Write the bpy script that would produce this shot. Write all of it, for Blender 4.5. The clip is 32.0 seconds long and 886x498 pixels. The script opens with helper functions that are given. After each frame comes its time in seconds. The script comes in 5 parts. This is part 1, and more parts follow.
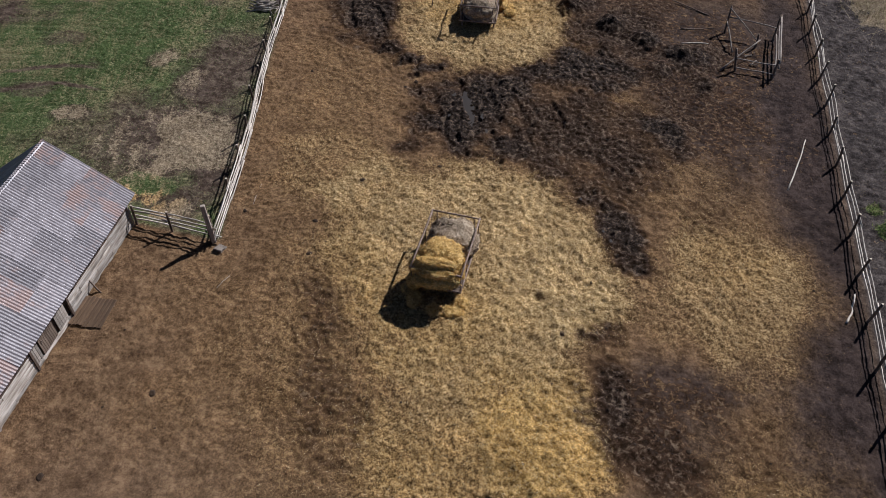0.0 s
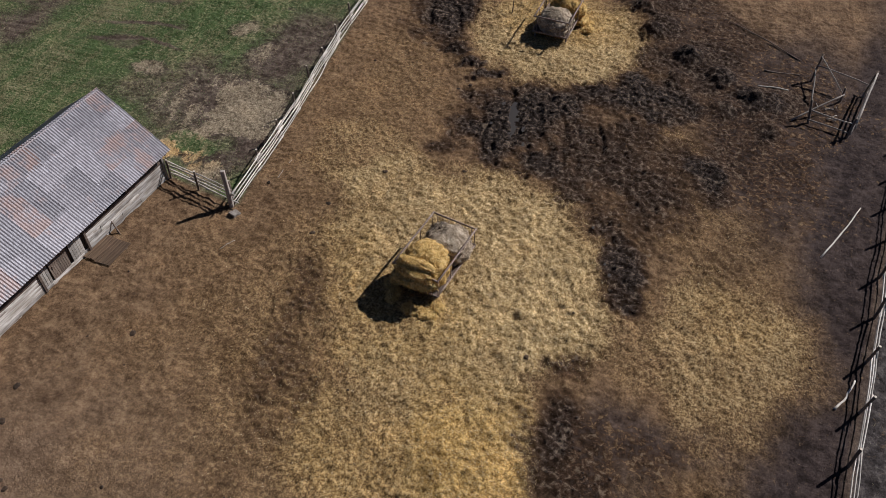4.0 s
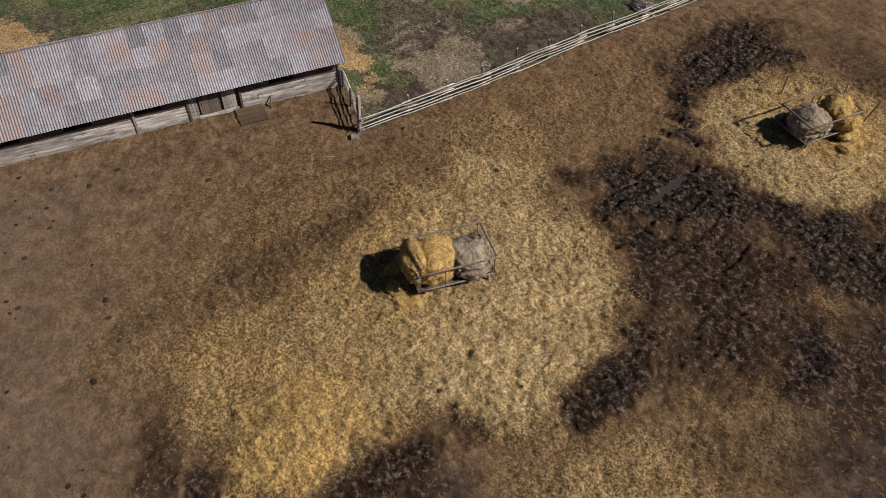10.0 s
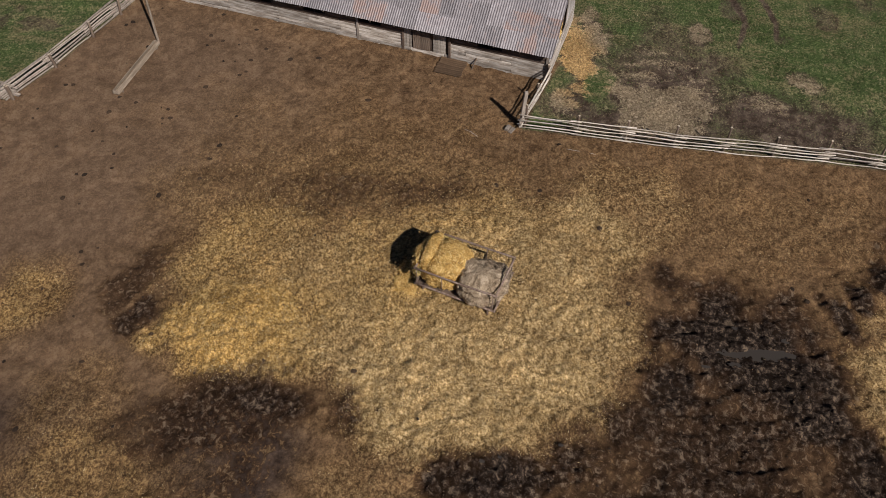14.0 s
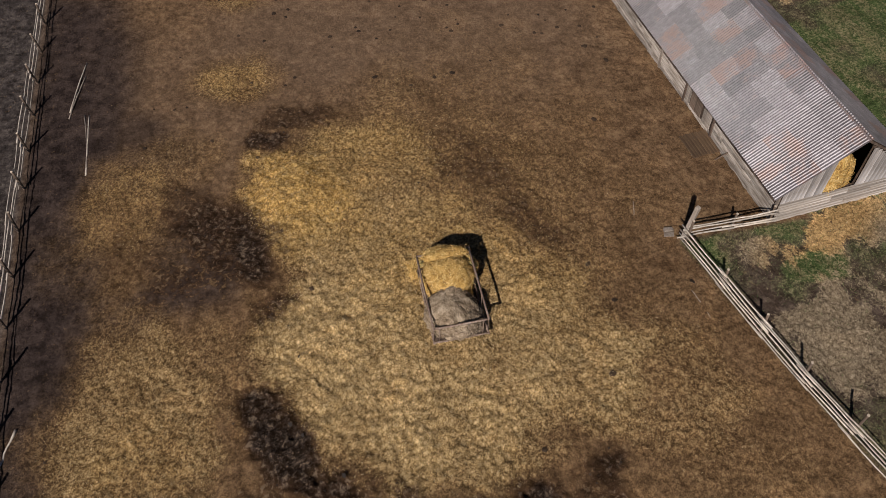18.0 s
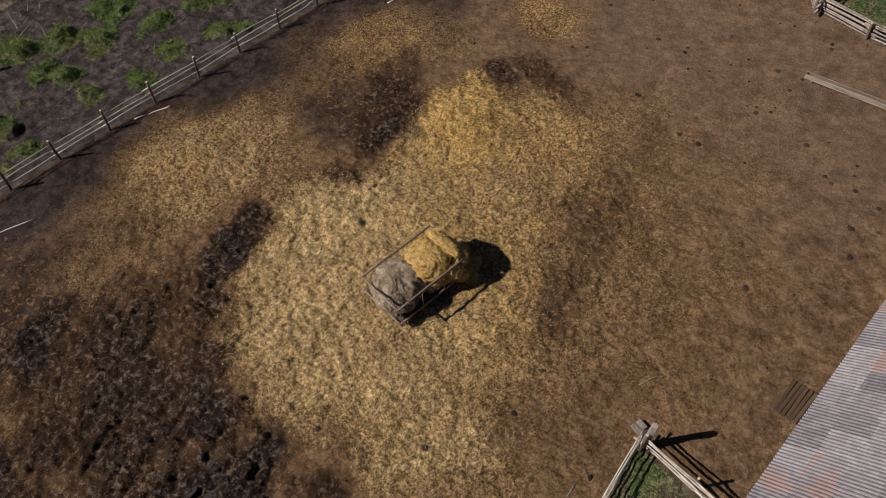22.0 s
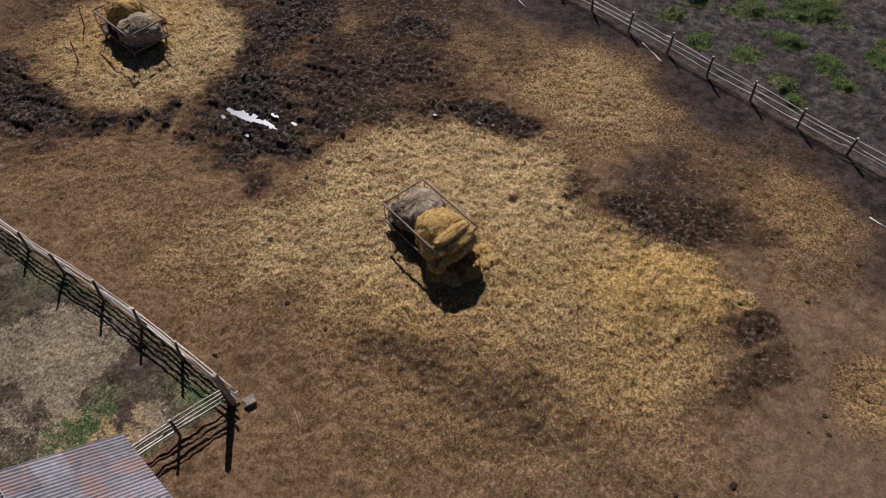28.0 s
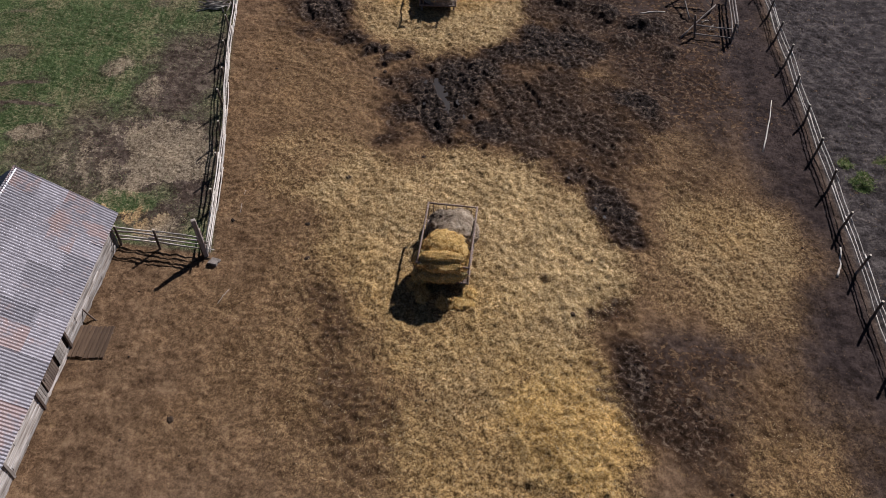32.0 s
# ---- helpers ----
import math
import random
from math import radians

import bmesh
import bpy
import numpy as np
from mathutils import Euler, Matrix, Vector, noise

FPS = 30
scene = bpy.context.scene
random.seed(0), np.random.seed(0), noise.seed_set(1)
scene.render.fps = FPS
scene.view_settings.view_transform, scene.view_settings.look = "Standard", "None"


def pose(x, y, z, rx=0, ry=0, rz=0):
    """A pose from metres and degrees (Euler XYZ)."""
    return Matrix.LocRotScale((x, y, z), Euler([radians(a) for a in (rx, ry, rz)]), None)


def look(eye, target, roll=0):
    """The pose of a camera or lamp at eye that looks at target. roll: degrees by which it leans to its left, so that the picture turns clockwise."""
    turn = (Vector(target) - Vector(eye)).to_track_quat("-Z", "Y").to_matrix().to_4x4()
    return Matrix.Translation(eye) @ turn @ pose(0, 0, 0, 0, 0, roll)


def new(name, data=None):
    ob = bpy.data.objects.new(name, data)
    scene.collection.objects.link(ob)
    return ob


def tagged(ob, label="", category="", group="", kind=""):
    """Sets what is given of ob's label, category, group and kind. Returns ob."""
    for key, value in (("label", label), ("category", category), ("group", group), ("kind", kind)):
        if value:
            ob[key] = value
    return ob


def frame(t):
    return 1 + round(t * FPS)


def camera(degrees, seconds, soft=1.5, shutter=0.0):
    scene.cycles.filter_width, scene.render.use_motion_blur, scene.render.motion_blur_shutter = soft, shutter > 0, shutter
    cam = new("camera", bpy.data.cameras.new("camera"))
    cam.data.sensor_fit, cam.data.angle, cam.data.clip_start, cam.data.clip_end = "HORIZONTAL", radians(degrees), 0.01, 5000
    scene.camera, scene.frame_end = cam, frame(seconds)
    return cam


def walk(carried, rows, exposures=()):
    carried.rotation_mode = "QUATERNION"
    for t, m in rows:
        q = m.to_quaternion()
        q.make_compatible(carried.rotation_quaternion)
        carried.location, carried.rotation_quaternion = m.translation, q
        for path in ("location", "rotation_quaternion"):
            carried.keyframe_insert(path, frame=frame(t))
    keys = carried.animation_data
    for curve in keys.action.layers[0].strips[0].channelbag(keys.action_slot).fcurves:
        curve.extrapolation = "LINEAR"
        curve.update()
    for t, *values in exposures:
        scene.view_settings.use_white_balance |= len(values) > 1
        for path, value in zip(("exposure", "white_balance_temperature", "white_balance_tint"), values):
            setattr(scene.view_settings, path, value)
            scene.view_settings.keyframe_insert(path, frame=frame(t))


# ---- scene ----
cam = camera(59.7, 32.0, soft=0.65)
METRES, EYE, TILT, LEAN, TURN = 137.0, 28.54, -46.51, -1.0, 0.0
ROWS = [
    (0.0, 0.0, 0.0, 0.0, 0.0, 0.0, -0.0),
    (0.5, 0.0047, -0.0003, 0.0002, 0.8, -0.04, -0.83),
    (1.0, 0.0099, -0.0011, 0.0008, 1.63, -0.07, -1.7),
    (1.5, 0.0153, -0.0016, 0.0015, 2.6, -0.12, -2.75),
    (2.0, 0.0213, -0.0017, 0.0022, 3.78, -0.21, -4.0),
    (2.5, 0.0277, -0.0016, 0.0033, 5.07, -0.36, -5.36),
    (3.0, 0.0347, -0.0013, 0.0044, 6.54, -0.58, -6.9),
    (3.5, 0.0423, -0.0006, 0.0058, 8.16, -0.87, -8.57),
    (5.5, 0.0755, 0.0054, 0.0157, 16.07, -2.96, -16.4),
    (6.0, 0.0842, 0.0083, 0.0192, 18.4, -3.75, -18.56),
    (6.5, 0.0931, 0.0119, 0.0229, 20.9, -4.7, -20.81),
    (7.0, 0.1022, 0.0162, 0.027, 23.65, -5.8, -23.12),
    (7.5, 0.1112, 0.0212, 0.032, 26.64, -7.11, -25.47),
    (8.0, 0.1202, 0.0268, 0.0371, 29.88, -8.53, -27.91),
    (8.5, 0.1285, 0.0329, 0.0434, 33.41, -10.35, -30.35),
    (9.0, 0.1365, 0.0397, 0.0504, 37.3, -12.44, -32.8),
    (9.5, 0.1441, 0.0471, 0.058, 41.58, -14.91, -35.23),
    (10.0, 0.1511, 0.0553, 0.0661, 46.24, -17.73, -37.56),
    (10.5, 0.1571, 0.0639, 0.075, 51.48, -21.15, -39.83),
    (11.0, 0.1624, 0.0736, 0.0843, 57.26, -24.99, -41.92),
    (11.5, 0.1666, 0.0838, 0.0944, 63.66, -29.42, -43.72),
    (12.0, 0.1694, 0.0943, 0.105, 70.61, -34.4, -45.23),
    (12.5, 0.1708, 0.1053, 0.1162, 78.29, -40.06, -46.3),
    (13.0, 0.1708, 0.1167, 0.1279, 86.43, -46.14, -46.84),
    (13.5, 0.169, 0.1283, 0.1402, 95.11, -52.7, -46.77),
    (14.0, 0.1656, 0.1401, 0.1524, 103.69, -59.04, -46.06),
    (14.5, 0.1598, 0.1513, 0.1649, 112.24, -65.32, -44.64),
    (16.5, 0.1156, 0.193, 0.2116, 142.7, -85.92, -32.19),
    (17.0, 0.1001, 0.201, 0.2211, 149.26, -89.6, -27.79),
    (17.5, 0.0831, 0.2073, 0.2292, 155.22, -92.72, -23.16),
    (18.0, 0.0648, 0.2123, 0.2357, 160.86, -95.2, -18.15),
    (18.5, 0.0457, 0.2155, 0.2404, 166.31, -97.23, -12.86),
    (19.0, 0.026, 0.2174, 0.2433, 171.28, -98.66, -7.69),
    (19.5, 0.0059, 0.2189, 0.2442, 176.15, -99.46, -2.41),
    (20.0, -0.014, 0.2174, 0.2429, 180.98, -100.01, 2.94),
    (20.5, -0.0341, 0.2149, 0.2398, 185.9, -99.96, 8.5),
    (21.0, -0.0529, 0.2108, 0.2352, 191.19, -99.37, 13.97),
    (21.5, -0.0714, 0.2046, 0.229, 196.66, -98.34, 19.46),
    (22.0, -0.0886, 0.1975, 0.2209, 202.6, -96.45, 24.82),
    (22.5, -0.1043, 0.1889, 0.2114, 209.26, -93.67, 30.08),
    (23.0, -0.1184, 0.1793, 0.2008, 216.53, -90.03, 34.86),
    (23.5, -0.1307, 0.1687, 0.1889, 224.73, -85.24, 39.18),
    (24.0, -0.1406, 0.1568, 0.1764, 233.85, -79.42, 42.83),
    (24.5, -0.1484, 0.1444, 0.1627, 244.04, -72.41, 45.7),
    (25.0, -0.1536, 0.1315, 0.1488, 255.01, -64.5, 47.52),
    (25.5, -0.1565, 0.1182, 0.1342, 266.5, -56.0, 48.32),
    (26.0, -0.1569, 0.1052, 0.1201, 277.89, -47.51, 47.84),
    (26.5, -0.1548, 0.0918, 0.1056, 288.89, -39.4, 46.4),
    (28.5, -0.1203, 0.0426, 0.0496, 324.24, -15.49, 33.06),
    (29.0, -0.1067, 0.033, 0.0383, 330.7, -11.81, 28.53),
    (29.5, -0.0913, 0.0242, 0.028, 336.65, -8.69, 23.75),
    (30.0, -0.0747, 0.0168, 0.0197, 342.0, -6.3, 18.86),
    (30.5, -0.0582, 0.0112, 0.0133, 346.63, -4.53, 14.28),
    (31.0, -0.0435, 0.0077, 0.0089, 350.35, -3.28, 10.38),
    (31.5, -0.0315, 0.0049, 0.007, 353.15, -2.45, 7.3),
    (32.0, -0.0238, 0.003, 0.0064, 354.98, -1.91, 5.27),
]
EXPOSURES = [(0.0, 0.09, 5600, 17), (6.0, 0.04, 5650, 15), (10.0, -0.05, 5950, 15), (13.0, -0.1, 6150, 16), (17.0, -0.29, 6300, 19), (20.0, -0.28, 6300, 17), (23.0, -0.1, 6100, 17), (26.0, 0.02, 5850, 18), (29.0, 0.08, 5700, 20), (32.0, 0.06, 5650, 20)]
walk(cam, [(t, pose(0, 0, EYE, TILT, LEAN, TURN) @ pose(METRES * x, METRES * y, METRES * z, 90 + pitch, roll, yaw)) for t, x, y, z, yaw, pitch, roll in ROWS], EXPOSURES)

# ---- light ----
SUN_DIR = Vector((0.70, 0.71, 0.81)).normalized()      # towards the sun, about 39 degrees high
world = bpy.data.worlds.new("world")
scene.world = world
world.use_nodes = True
wn = world.node_tree.nodes
sky = wn.new("ShaderNodeTexSky")
sky.sky_type, sky.sun_disc = "NISHITA", False
sky.sun_elevation, sky.sun_rotation = radians(39), radians(44.6)
sky.altitude, sky.air_density, sky.dust_density = 2500, 0.42, 0.1
wn["Background"].inputs[1].default_value = 0.05
world.node_tree.links.new(sky.outputs[0], wn["Background"].inputs[0])
sun = new("sun", bpy.data.lights.new("sun", "SUN"))
sun.data.energy, sun.data.angle, sun.data.color = 5.0, radians(0.53), (1.0, 0.955, 0.885)
sun.matrix_world = look(SUN_DIR * 100, (0, 0, 0))


# ---- small tools ----
def clamp01(a):
    return np.clip(a, 0.0, 1.0)


def ramp01(a, lo, hi):
    s = clamp01((a - lo) / (hi - lo))
    return s * s * (3 - 2 * s)


LATTICE = np.random.RandomState(7).rand(8, 256, 256)


def vnoise(x, y, size, layer=0):
    """Smooth value noise in 0..1, with lumps of about that size in metres."""
    x, y = np.asarray(x, float) / size + 37.3 * layer, np.asarray(y, float) / size + 11.7 * layer
    xi, yi = np.floor(x).astype(int), np.floor(y).astype(int)
    fx, fy = x - xi, y - yi
    fx, fy = fx * fx * (3 - 2 * fx), fy * fy * (3 - 2 * fy)
    g = LATTICE[layer % 8]
    a, b = g[xi & 255, yi & 255], g[(xi + 1) & 255, yi & 255]
    c, d = g[xi & 255, (yi + 1) & 255], g[(xi + 1) & 255, (yi + 1) & 255]
    return (a * (1 - fx) + b * fx) * (1 - fy) + (c * (1 - fx) + d * fx) * fy


def fbm(x, y, size, layer=0, octaves=4):
    total, amp, norm = 0.0, 1.0, 0.0
    for o in range(octaves):
        total = total + amp * vnoise(x, y, size / 2 ** o, layer + o)
        norm += amp
        amp *= 0.55
    return total / norm


# ---- plan ----
WALL_A, WALL_D = Vector((-15.55, 28.40, 0)), Vector((-0.1724, -0.985, 0))   # barn corner by the gate, and the way along its wall
FENCE_W_X = -10.85


def east_line(y):
    return 16.1 + 0.2265 * (np.asarray(y, float) - 2.3)


# covers of the ground: x, y, radius x, radius y, turn in degrees, strength
STRAW = [
    (1.9, 27.2, 7.2, 7.0, 0, 1.0), (6.0, 24.3, 3.3, 3.8, 20, 1.0), (1.8, 20.6, 4.7, 3.4, 0, 0.80), (4.5, 15.9, 2.9, 3.7, 12, 1.0),
    (1.4, 15.5, 5.2, 4.5, 0, 0.66), (3.3, 49.4, 6.5, 6.8, 0, 1.0), (-2.6, 31.2, 3.6, 3.0, 30, 0.82), (10.0, 47.6, 1.3, 3.6, 0, 0.45),
]
STRAW_LIGHT = [
    (15.2, 25.2, 3.9, 6.0, -9, 0.57), (12.9, 13.0, 3.0, 4.0, -20, 0.44), (4.8, 5.6, 2.5, 2.4, 0, 0.52), (2.4, -2.6, 2.2, 1.6, -35, 0.46),
    (11.2, 40.4, 1.3, 3.6, 40, 0.40), (-4.6, 21.0, 4.4, 8.5, 4, 0.40), (-3.6, 14.0, 4.0, 5.0, 0, 0.36), (-5.6, 33.6, 3.4, 4.0, 20, 0.46),
    (10.6, 24.6, 2.2, 4.2, 10, 0.38), (9.6, 10.6, 2.4, 2.6, 0, 0.34),
]
THIN = [(-6.5, 20.0, 5.0, 10.0, 0, 0.32), (-5.5, 40.0, 4.5, 9.0, 0, 0.33), (13.0, 32.0, 4.5, 3.4, 0, 0.36), (12.6, 14.6, 3.4, 3.0, 0, 0.22), (-8.0, 34.0, 3.0, 9.0, 0, 0.26), (11.6, 39.4, 2.0, 3.4, 0, 0.36)]
FRESH = [(4.6, 15.6, 3.0, 4.2, 15, 1.0), (1.0, 14.6, 4.2, 3.4, 0, 0.75), (3.3, 51.8, 4.6, 4.2, 0, 0.8), (0.0, 22.8, 3.4, 3.0, 0, 0.6), (5.0, 5.4, 2.4, 2.4, 0, 0.8), (13.0, 13.0, 3.0, 3.6, 0, 0.9), (1.5, -2.3, 1.4, 1.2, 0, 0.9), (15.2, 26.6, 1.6, 2.4, 0, 0.45), (-4.0, 19.0, 4.0, 8.0, 0, 0.6)]
FRESH_HAY = [(-22.0, -6.0, 12.0, 6.5, 10, 0.62), (-31.0, 18.0, 6.0, 12.0, 0, 0.50), (-29.0, -2.0, 5.0, 8.0, 0, 0.6), (-35.0, 36.5, 0.6, 7.0, -15.7, 0.6), (-25.9, 34.3, 1.3, 0.8, 10, 0.75), (-17.6, 29.9, 4.4, 1.5, 12, 1.0), (-30.8, 10.0, 4.0, 6.0, 0, 0.9)]
MUD_WALLOWS = [
    (1.9, 38.8, 3.1, 4.9, 4, 1.0), (4.6, 41.0, 2.6, 2.0, 20, 0.95), (10.0, 43.7, 3.1, 2.6, 15, 1.0), (13.8, 37.2, 1.3, 2.7, 33, 0.95), (6.8, 43.0, 2.2, 1.5, 10, 0.9),
    (9.6, 28.0, 1.3, 1.9, 30, 0.95), (7.4, 31.4, 2.6, 1.0, -35, 0.85), (4.4, 35.4, 2.2, 1.3, -15, 0.9), (-4.7, 51.4, 2.7, 6.4, 4, 0.95), (12.4, 49.4, 1.3, 1.2, 0, 0.95),
]
MUD_HEAPS = [
    (9.8, 51.6, 1.2, 1.1, 0, 0.9), (8.7, 54.6, 1.4, 1.3, 0, 0.9), (14.6, 47.4, 1.3, 1.2, 0, 0.9), (17.0, 45.2, 2.0, 1.7, 0, 0.95),
    (17.5, 42.2, 1.4, 1.3, 0, 0.8), (15.0, 44.0, 1.3, 1.2, 0, 0.8), (7.5, 18.0, 1.2, 2.4, 8, 0.78), (4.7, 11.5, 1.5, 1.0, -25, 0.72),
]
MUD = MUD_WALLOWS + MUD_HEAPS
MUD_NEAR = [
    (2.4, 10.5, 3.2, 0.9, -22, 0.55), (8.9, 15.6, 1.9, 3.2, 35, 0.62), (11.4, 18.2, 2.6, 1.5, -10, 0.46), (7.7, 21.6, 1.4, 1.2, 30, 0.60), (-4.9, 17.6, 1.8, 5.0, 2, 0.44),
    (-5.2, 22.6, 1.7, 2.8, 12, 0.46), (-5.0, 12.6, 1.3, 2.4, 0, 0.36), (-3.0, 46.0, 1.1, 0.8, 20, 0.85), (-1.9, 44.8, 1.2, 0.7, 20, 0.9),
    (-0.9, 43.2, 1.2, 0.7, 20, 0.85), (-1.3, 40.8, 1.0, 0.6, 20, 0.7), (8.2, 36.6, 5.8, 5.8, 0, 0.72), (-1.2, 35.0, 1.0, 0.8, 0, 0.62),
]
MUD_FAR = [
    (17.6, 39.5, 3.0, 5.0, 0, 0.5), (14.6, 41.0, 2.8, 5.4, 0, 0.58), (10.6, 33.0, 3.4, 3.0, 0, 0.58), (13.0, 15.6, 1.6, 1.8, 0, 0.36),
    (14.6, 30.4, 1.6, 2.2, 0, 0.34), (12.8, 34.4, 1.6, 1.6, 0, 0.55), (12.6, 48.6, 4.4, 4.4, 0, 0.70), (10.5, 56.5, 5.0, 4.0, 0, 0.68), (10.6, 52.6, 2.4, 3.6, 20, 0.74), (2.0, 58.5, 6.0, 2.6, 0, 0.45),
    (14.5, 52.4, 3.6, 3.6, 0, 0.55), (18.2, 44.6, 4.2, 3.4, 0, 0.66), (19.4, 48.8, 3.0, 3.0, 0, 0.45),
]
MUD_MORE = MUD_NEAR + MUD_FAR
CORES = [(1.4, 27.4, 6.6, 6.7, 0, 1.0), (3.3, 49.4, 6.0, 6.3, 0, 1.0), (2.2, 15.8, 4.2, 3.8, 0, 1.0)]
RUT_CENTRES = [(2.2, 38.8, 4.4, 6.4), (-4.6, 51.5, 2.8, 7.5), (6.0, 38.0, 3.4, 4.8), (-1.4, 42.6, 2.0, 4.0)]
LANE = [(19.0, 24.0, 2.6, 40.0, -12.8, 1.0), (10.2, 17.2, 3.0, 3.2, 30, 0.85), (14.2, 19.2, 3.6, 1.3, 16, 0.9), (14.8, 2.0, 4.6, 14.0, -12, 0.95), (11.2, 8.6, 2.6, 3.4, 20, 0.7), (10.2, 14.4, 2.0, 2.6, 0, 0.7), (18.6, 43.0, 5.4, 12.0, -12, 0.92), (13.4, 51.0, 3.4, 6.0, 0, 0.75), (12.6, 38.6, 2.4, 4.0, 0, 0.45)]
PALE = [(-9.0, 5.0, 11.0, 9.6, 10, 1.0), (-3.0, 3.0, 9.0, 8.0, 0, 1.0), (6.0, 6.0, 9.0, 7.0, 0, 0.6)]
HAY = [(-30.8, 9.6, 3.6, 5.4, 0, 0.95), (-17.8, 29.9, 3.6, 1.0, 14, 0.95), (-20.6, 30.6, 2.0, 1.0, 14, 0.9), (-13.6, 29.3, 1.4, 0.9, 0, 0.8), (-13.6, 34.8, 2.0, 2.5, 0, 0.95), (-16.6, 33.8, 1.0, 2.6, -14, 0.46), (-18.6, 34.4, 1.0, 2.2, -14, 0.42), (-15.6, 36.8, 0.9, 1.6, -14, 0.5), (-22.4, 37.2, 1.3, 0.7, 0, 0.75), (-18.3, 44.3, 1.3, 0.8, 0, 0.6), (-15.4, 41.8, 0.9, 1.3, -14, 0.5)]
HAY_EAST = [(33.4, 53.0, 2.8, 4.0, 10, 0.95), (36.4, 26.0, 3.0, 4.0, 0, 0.8)]
BARE = [(-13.4, 30.6, 2.0, 1.3, 0, 0.9), (-16.8, 34.6, 1.6, 3.0, -14, 0.7), (-15.6, 35.4, 4.6, 4.2, 10, 0.9), (-12.4, 32.2, 1.8, 2.2, 0, 0.95), (-13.6, 41.6, 2.8, 5.4, -6, 0.85), (-12.0, 46.0, 1.2, 6.0, 0, 0.8), (-20.5, 35.0, 4.0, 1.8, 12, 0.55)]
TRACKS = [(-33.6, 35.8, 0.9, 7.0, -15.7, 1.0), (-30.9, 46.4, 0.9, 6.0, -13, 1.0), (-28.6, 52.6, 0.8, 4.0, -22, 0.9), (-25.4, 40.2, 2.4, 0.28, 16, 0.95), (-22.2, 40.4, 1.5, 0.22, -14, 0.9), (-25.6, 42.2, 2.4, 0.26, 14, 0.9), (-23.0, 42.6, 1.4, 0.2, -4, 0.8)]
LUSH = [(-15.6, 31.5, 1.9, 1.0, -15, 1.0), (-12.8, 50.5, 3.0, 4.0, 0, 0.7)]
BUMPS = [  # x, y, radius, height
    (1.0, 26.0, 5.5, 0.30), (4.4, 14.8, 2.2, 0.42), (3.3, 49.0, 5.0, 0.18), (-6.2, 32.0, 4.0, 0.2), (12.4, 49.4, 0.9, 0.75), (9.8, 51.6, 0.9, 0.7), (8.7, 54.6, 1.1, 0.7), (7.4, 57.4, 1.0, 0.6), (14.6, 47.4, 1.0, 0.65), (17.0, 45.4, 1.3, 0.7), (11.6, 46.6, 0.7, 0.4), (-1.9, 44.8, 0.7, 0.3), (-0.9, 43.2, 0.6, 0.25), (-3.0, 46.0, 0.6, 0.3),
    (14.9, 44.0, 0.9, 0.4), (17.4, 42.6, 0.9, 0.35), (19.4, 39.6, 0.9, 0.25), (13.9, 37.3, 1.2, 0.28), (10.6, 53.2, 0.8, 0.4), (9.6, 43.6, 2.2, 0.18), (5.3, 12.8, 0.4, 0.40), (5.9, 13.5, 0.35, 0.32), (4.6, 12.5, 0.35, 0.25),
]
WEEDS_NORTH = [
    (27.9, 29.6, 1.6, 0.7), (26.6, 29.0, 1.0, 0.5), (24.6, 29.2, 0.8, 0.4), (24.2, 30.8, 0.5, 0.2), (29.4, 31.4, 1.4, 0.7), (31.6, 31.4, 1.5, 0.8), (34.6, 31.2, 2.0, 0.8),
    (27.3, 24.0, 1.0, 0.8), (25.0, 24.3, 0.8, 0.7), (29.2, 24.4, 0.9, 0.7), (32.4, 24.0, 1.4, 0.7), (33.2, 28.0, 1.6, 0.7), (30.6, 28.4, 0.9, 0.6),
]
WEEDS_SOUTH = [
    (28.3, 20.6, 1.2, 0.5), (30.6, 21.6, 1.2, 0.6), (26.4, 17.4, 1.1, 0.5), (23.5, 19.0, 0.8, 0.4), (23.2, 21.8, 0.9, 0.3), (22.1, 16.1, 0.9, 0.4), (20.9, 15.1, 0.5, 0.25),
    (24.2, 13.3, 0.7, 0.4), (28.4, 11.6, 1.4, 0.5), (22.2, -0.6, 1.6, 0.5), (34.0, 34.0, 2.0, 0.8), (30.5, 17.0, 1.6, 0.6), (25.6, 14.6, 1.0, 0.4),
]
WEEDS = WEEDS_NORTH + WEEDS_SOUTH


def blobs(x, y, table, ragged=0.35, soft=0.22, grain=2.2, warp=0.7):
    wx = x + warp * (fbm(x, y, 4.0, 2) - 0.5) * 2
    wy = y + warp * (fbm(x, y, 4.0, 5) - 0.5) * 2
    edge = (fbm(x, y, grain, 3, 5) - 0.5) * 2 * ragged
    out = np.zeros_like(x)
    for cx, cy, rx, ry, turn, power in table:
        c, s = math.cos(radians(turn)), math.sin(radians(turn))
        u, v = ((wx - cx) * c + (wy - cy) * s) / rx, (-(wx - cx) * s + (wy - cy) * c) / ry
        d = 1.0 - np.sqrt(u * u + v * v) + edge * min(1.0, 2.6 / min(rx, ry)) ** 0.5
        out = np.maximum(out, power * ramp01(d, -soft, soft))
    return out


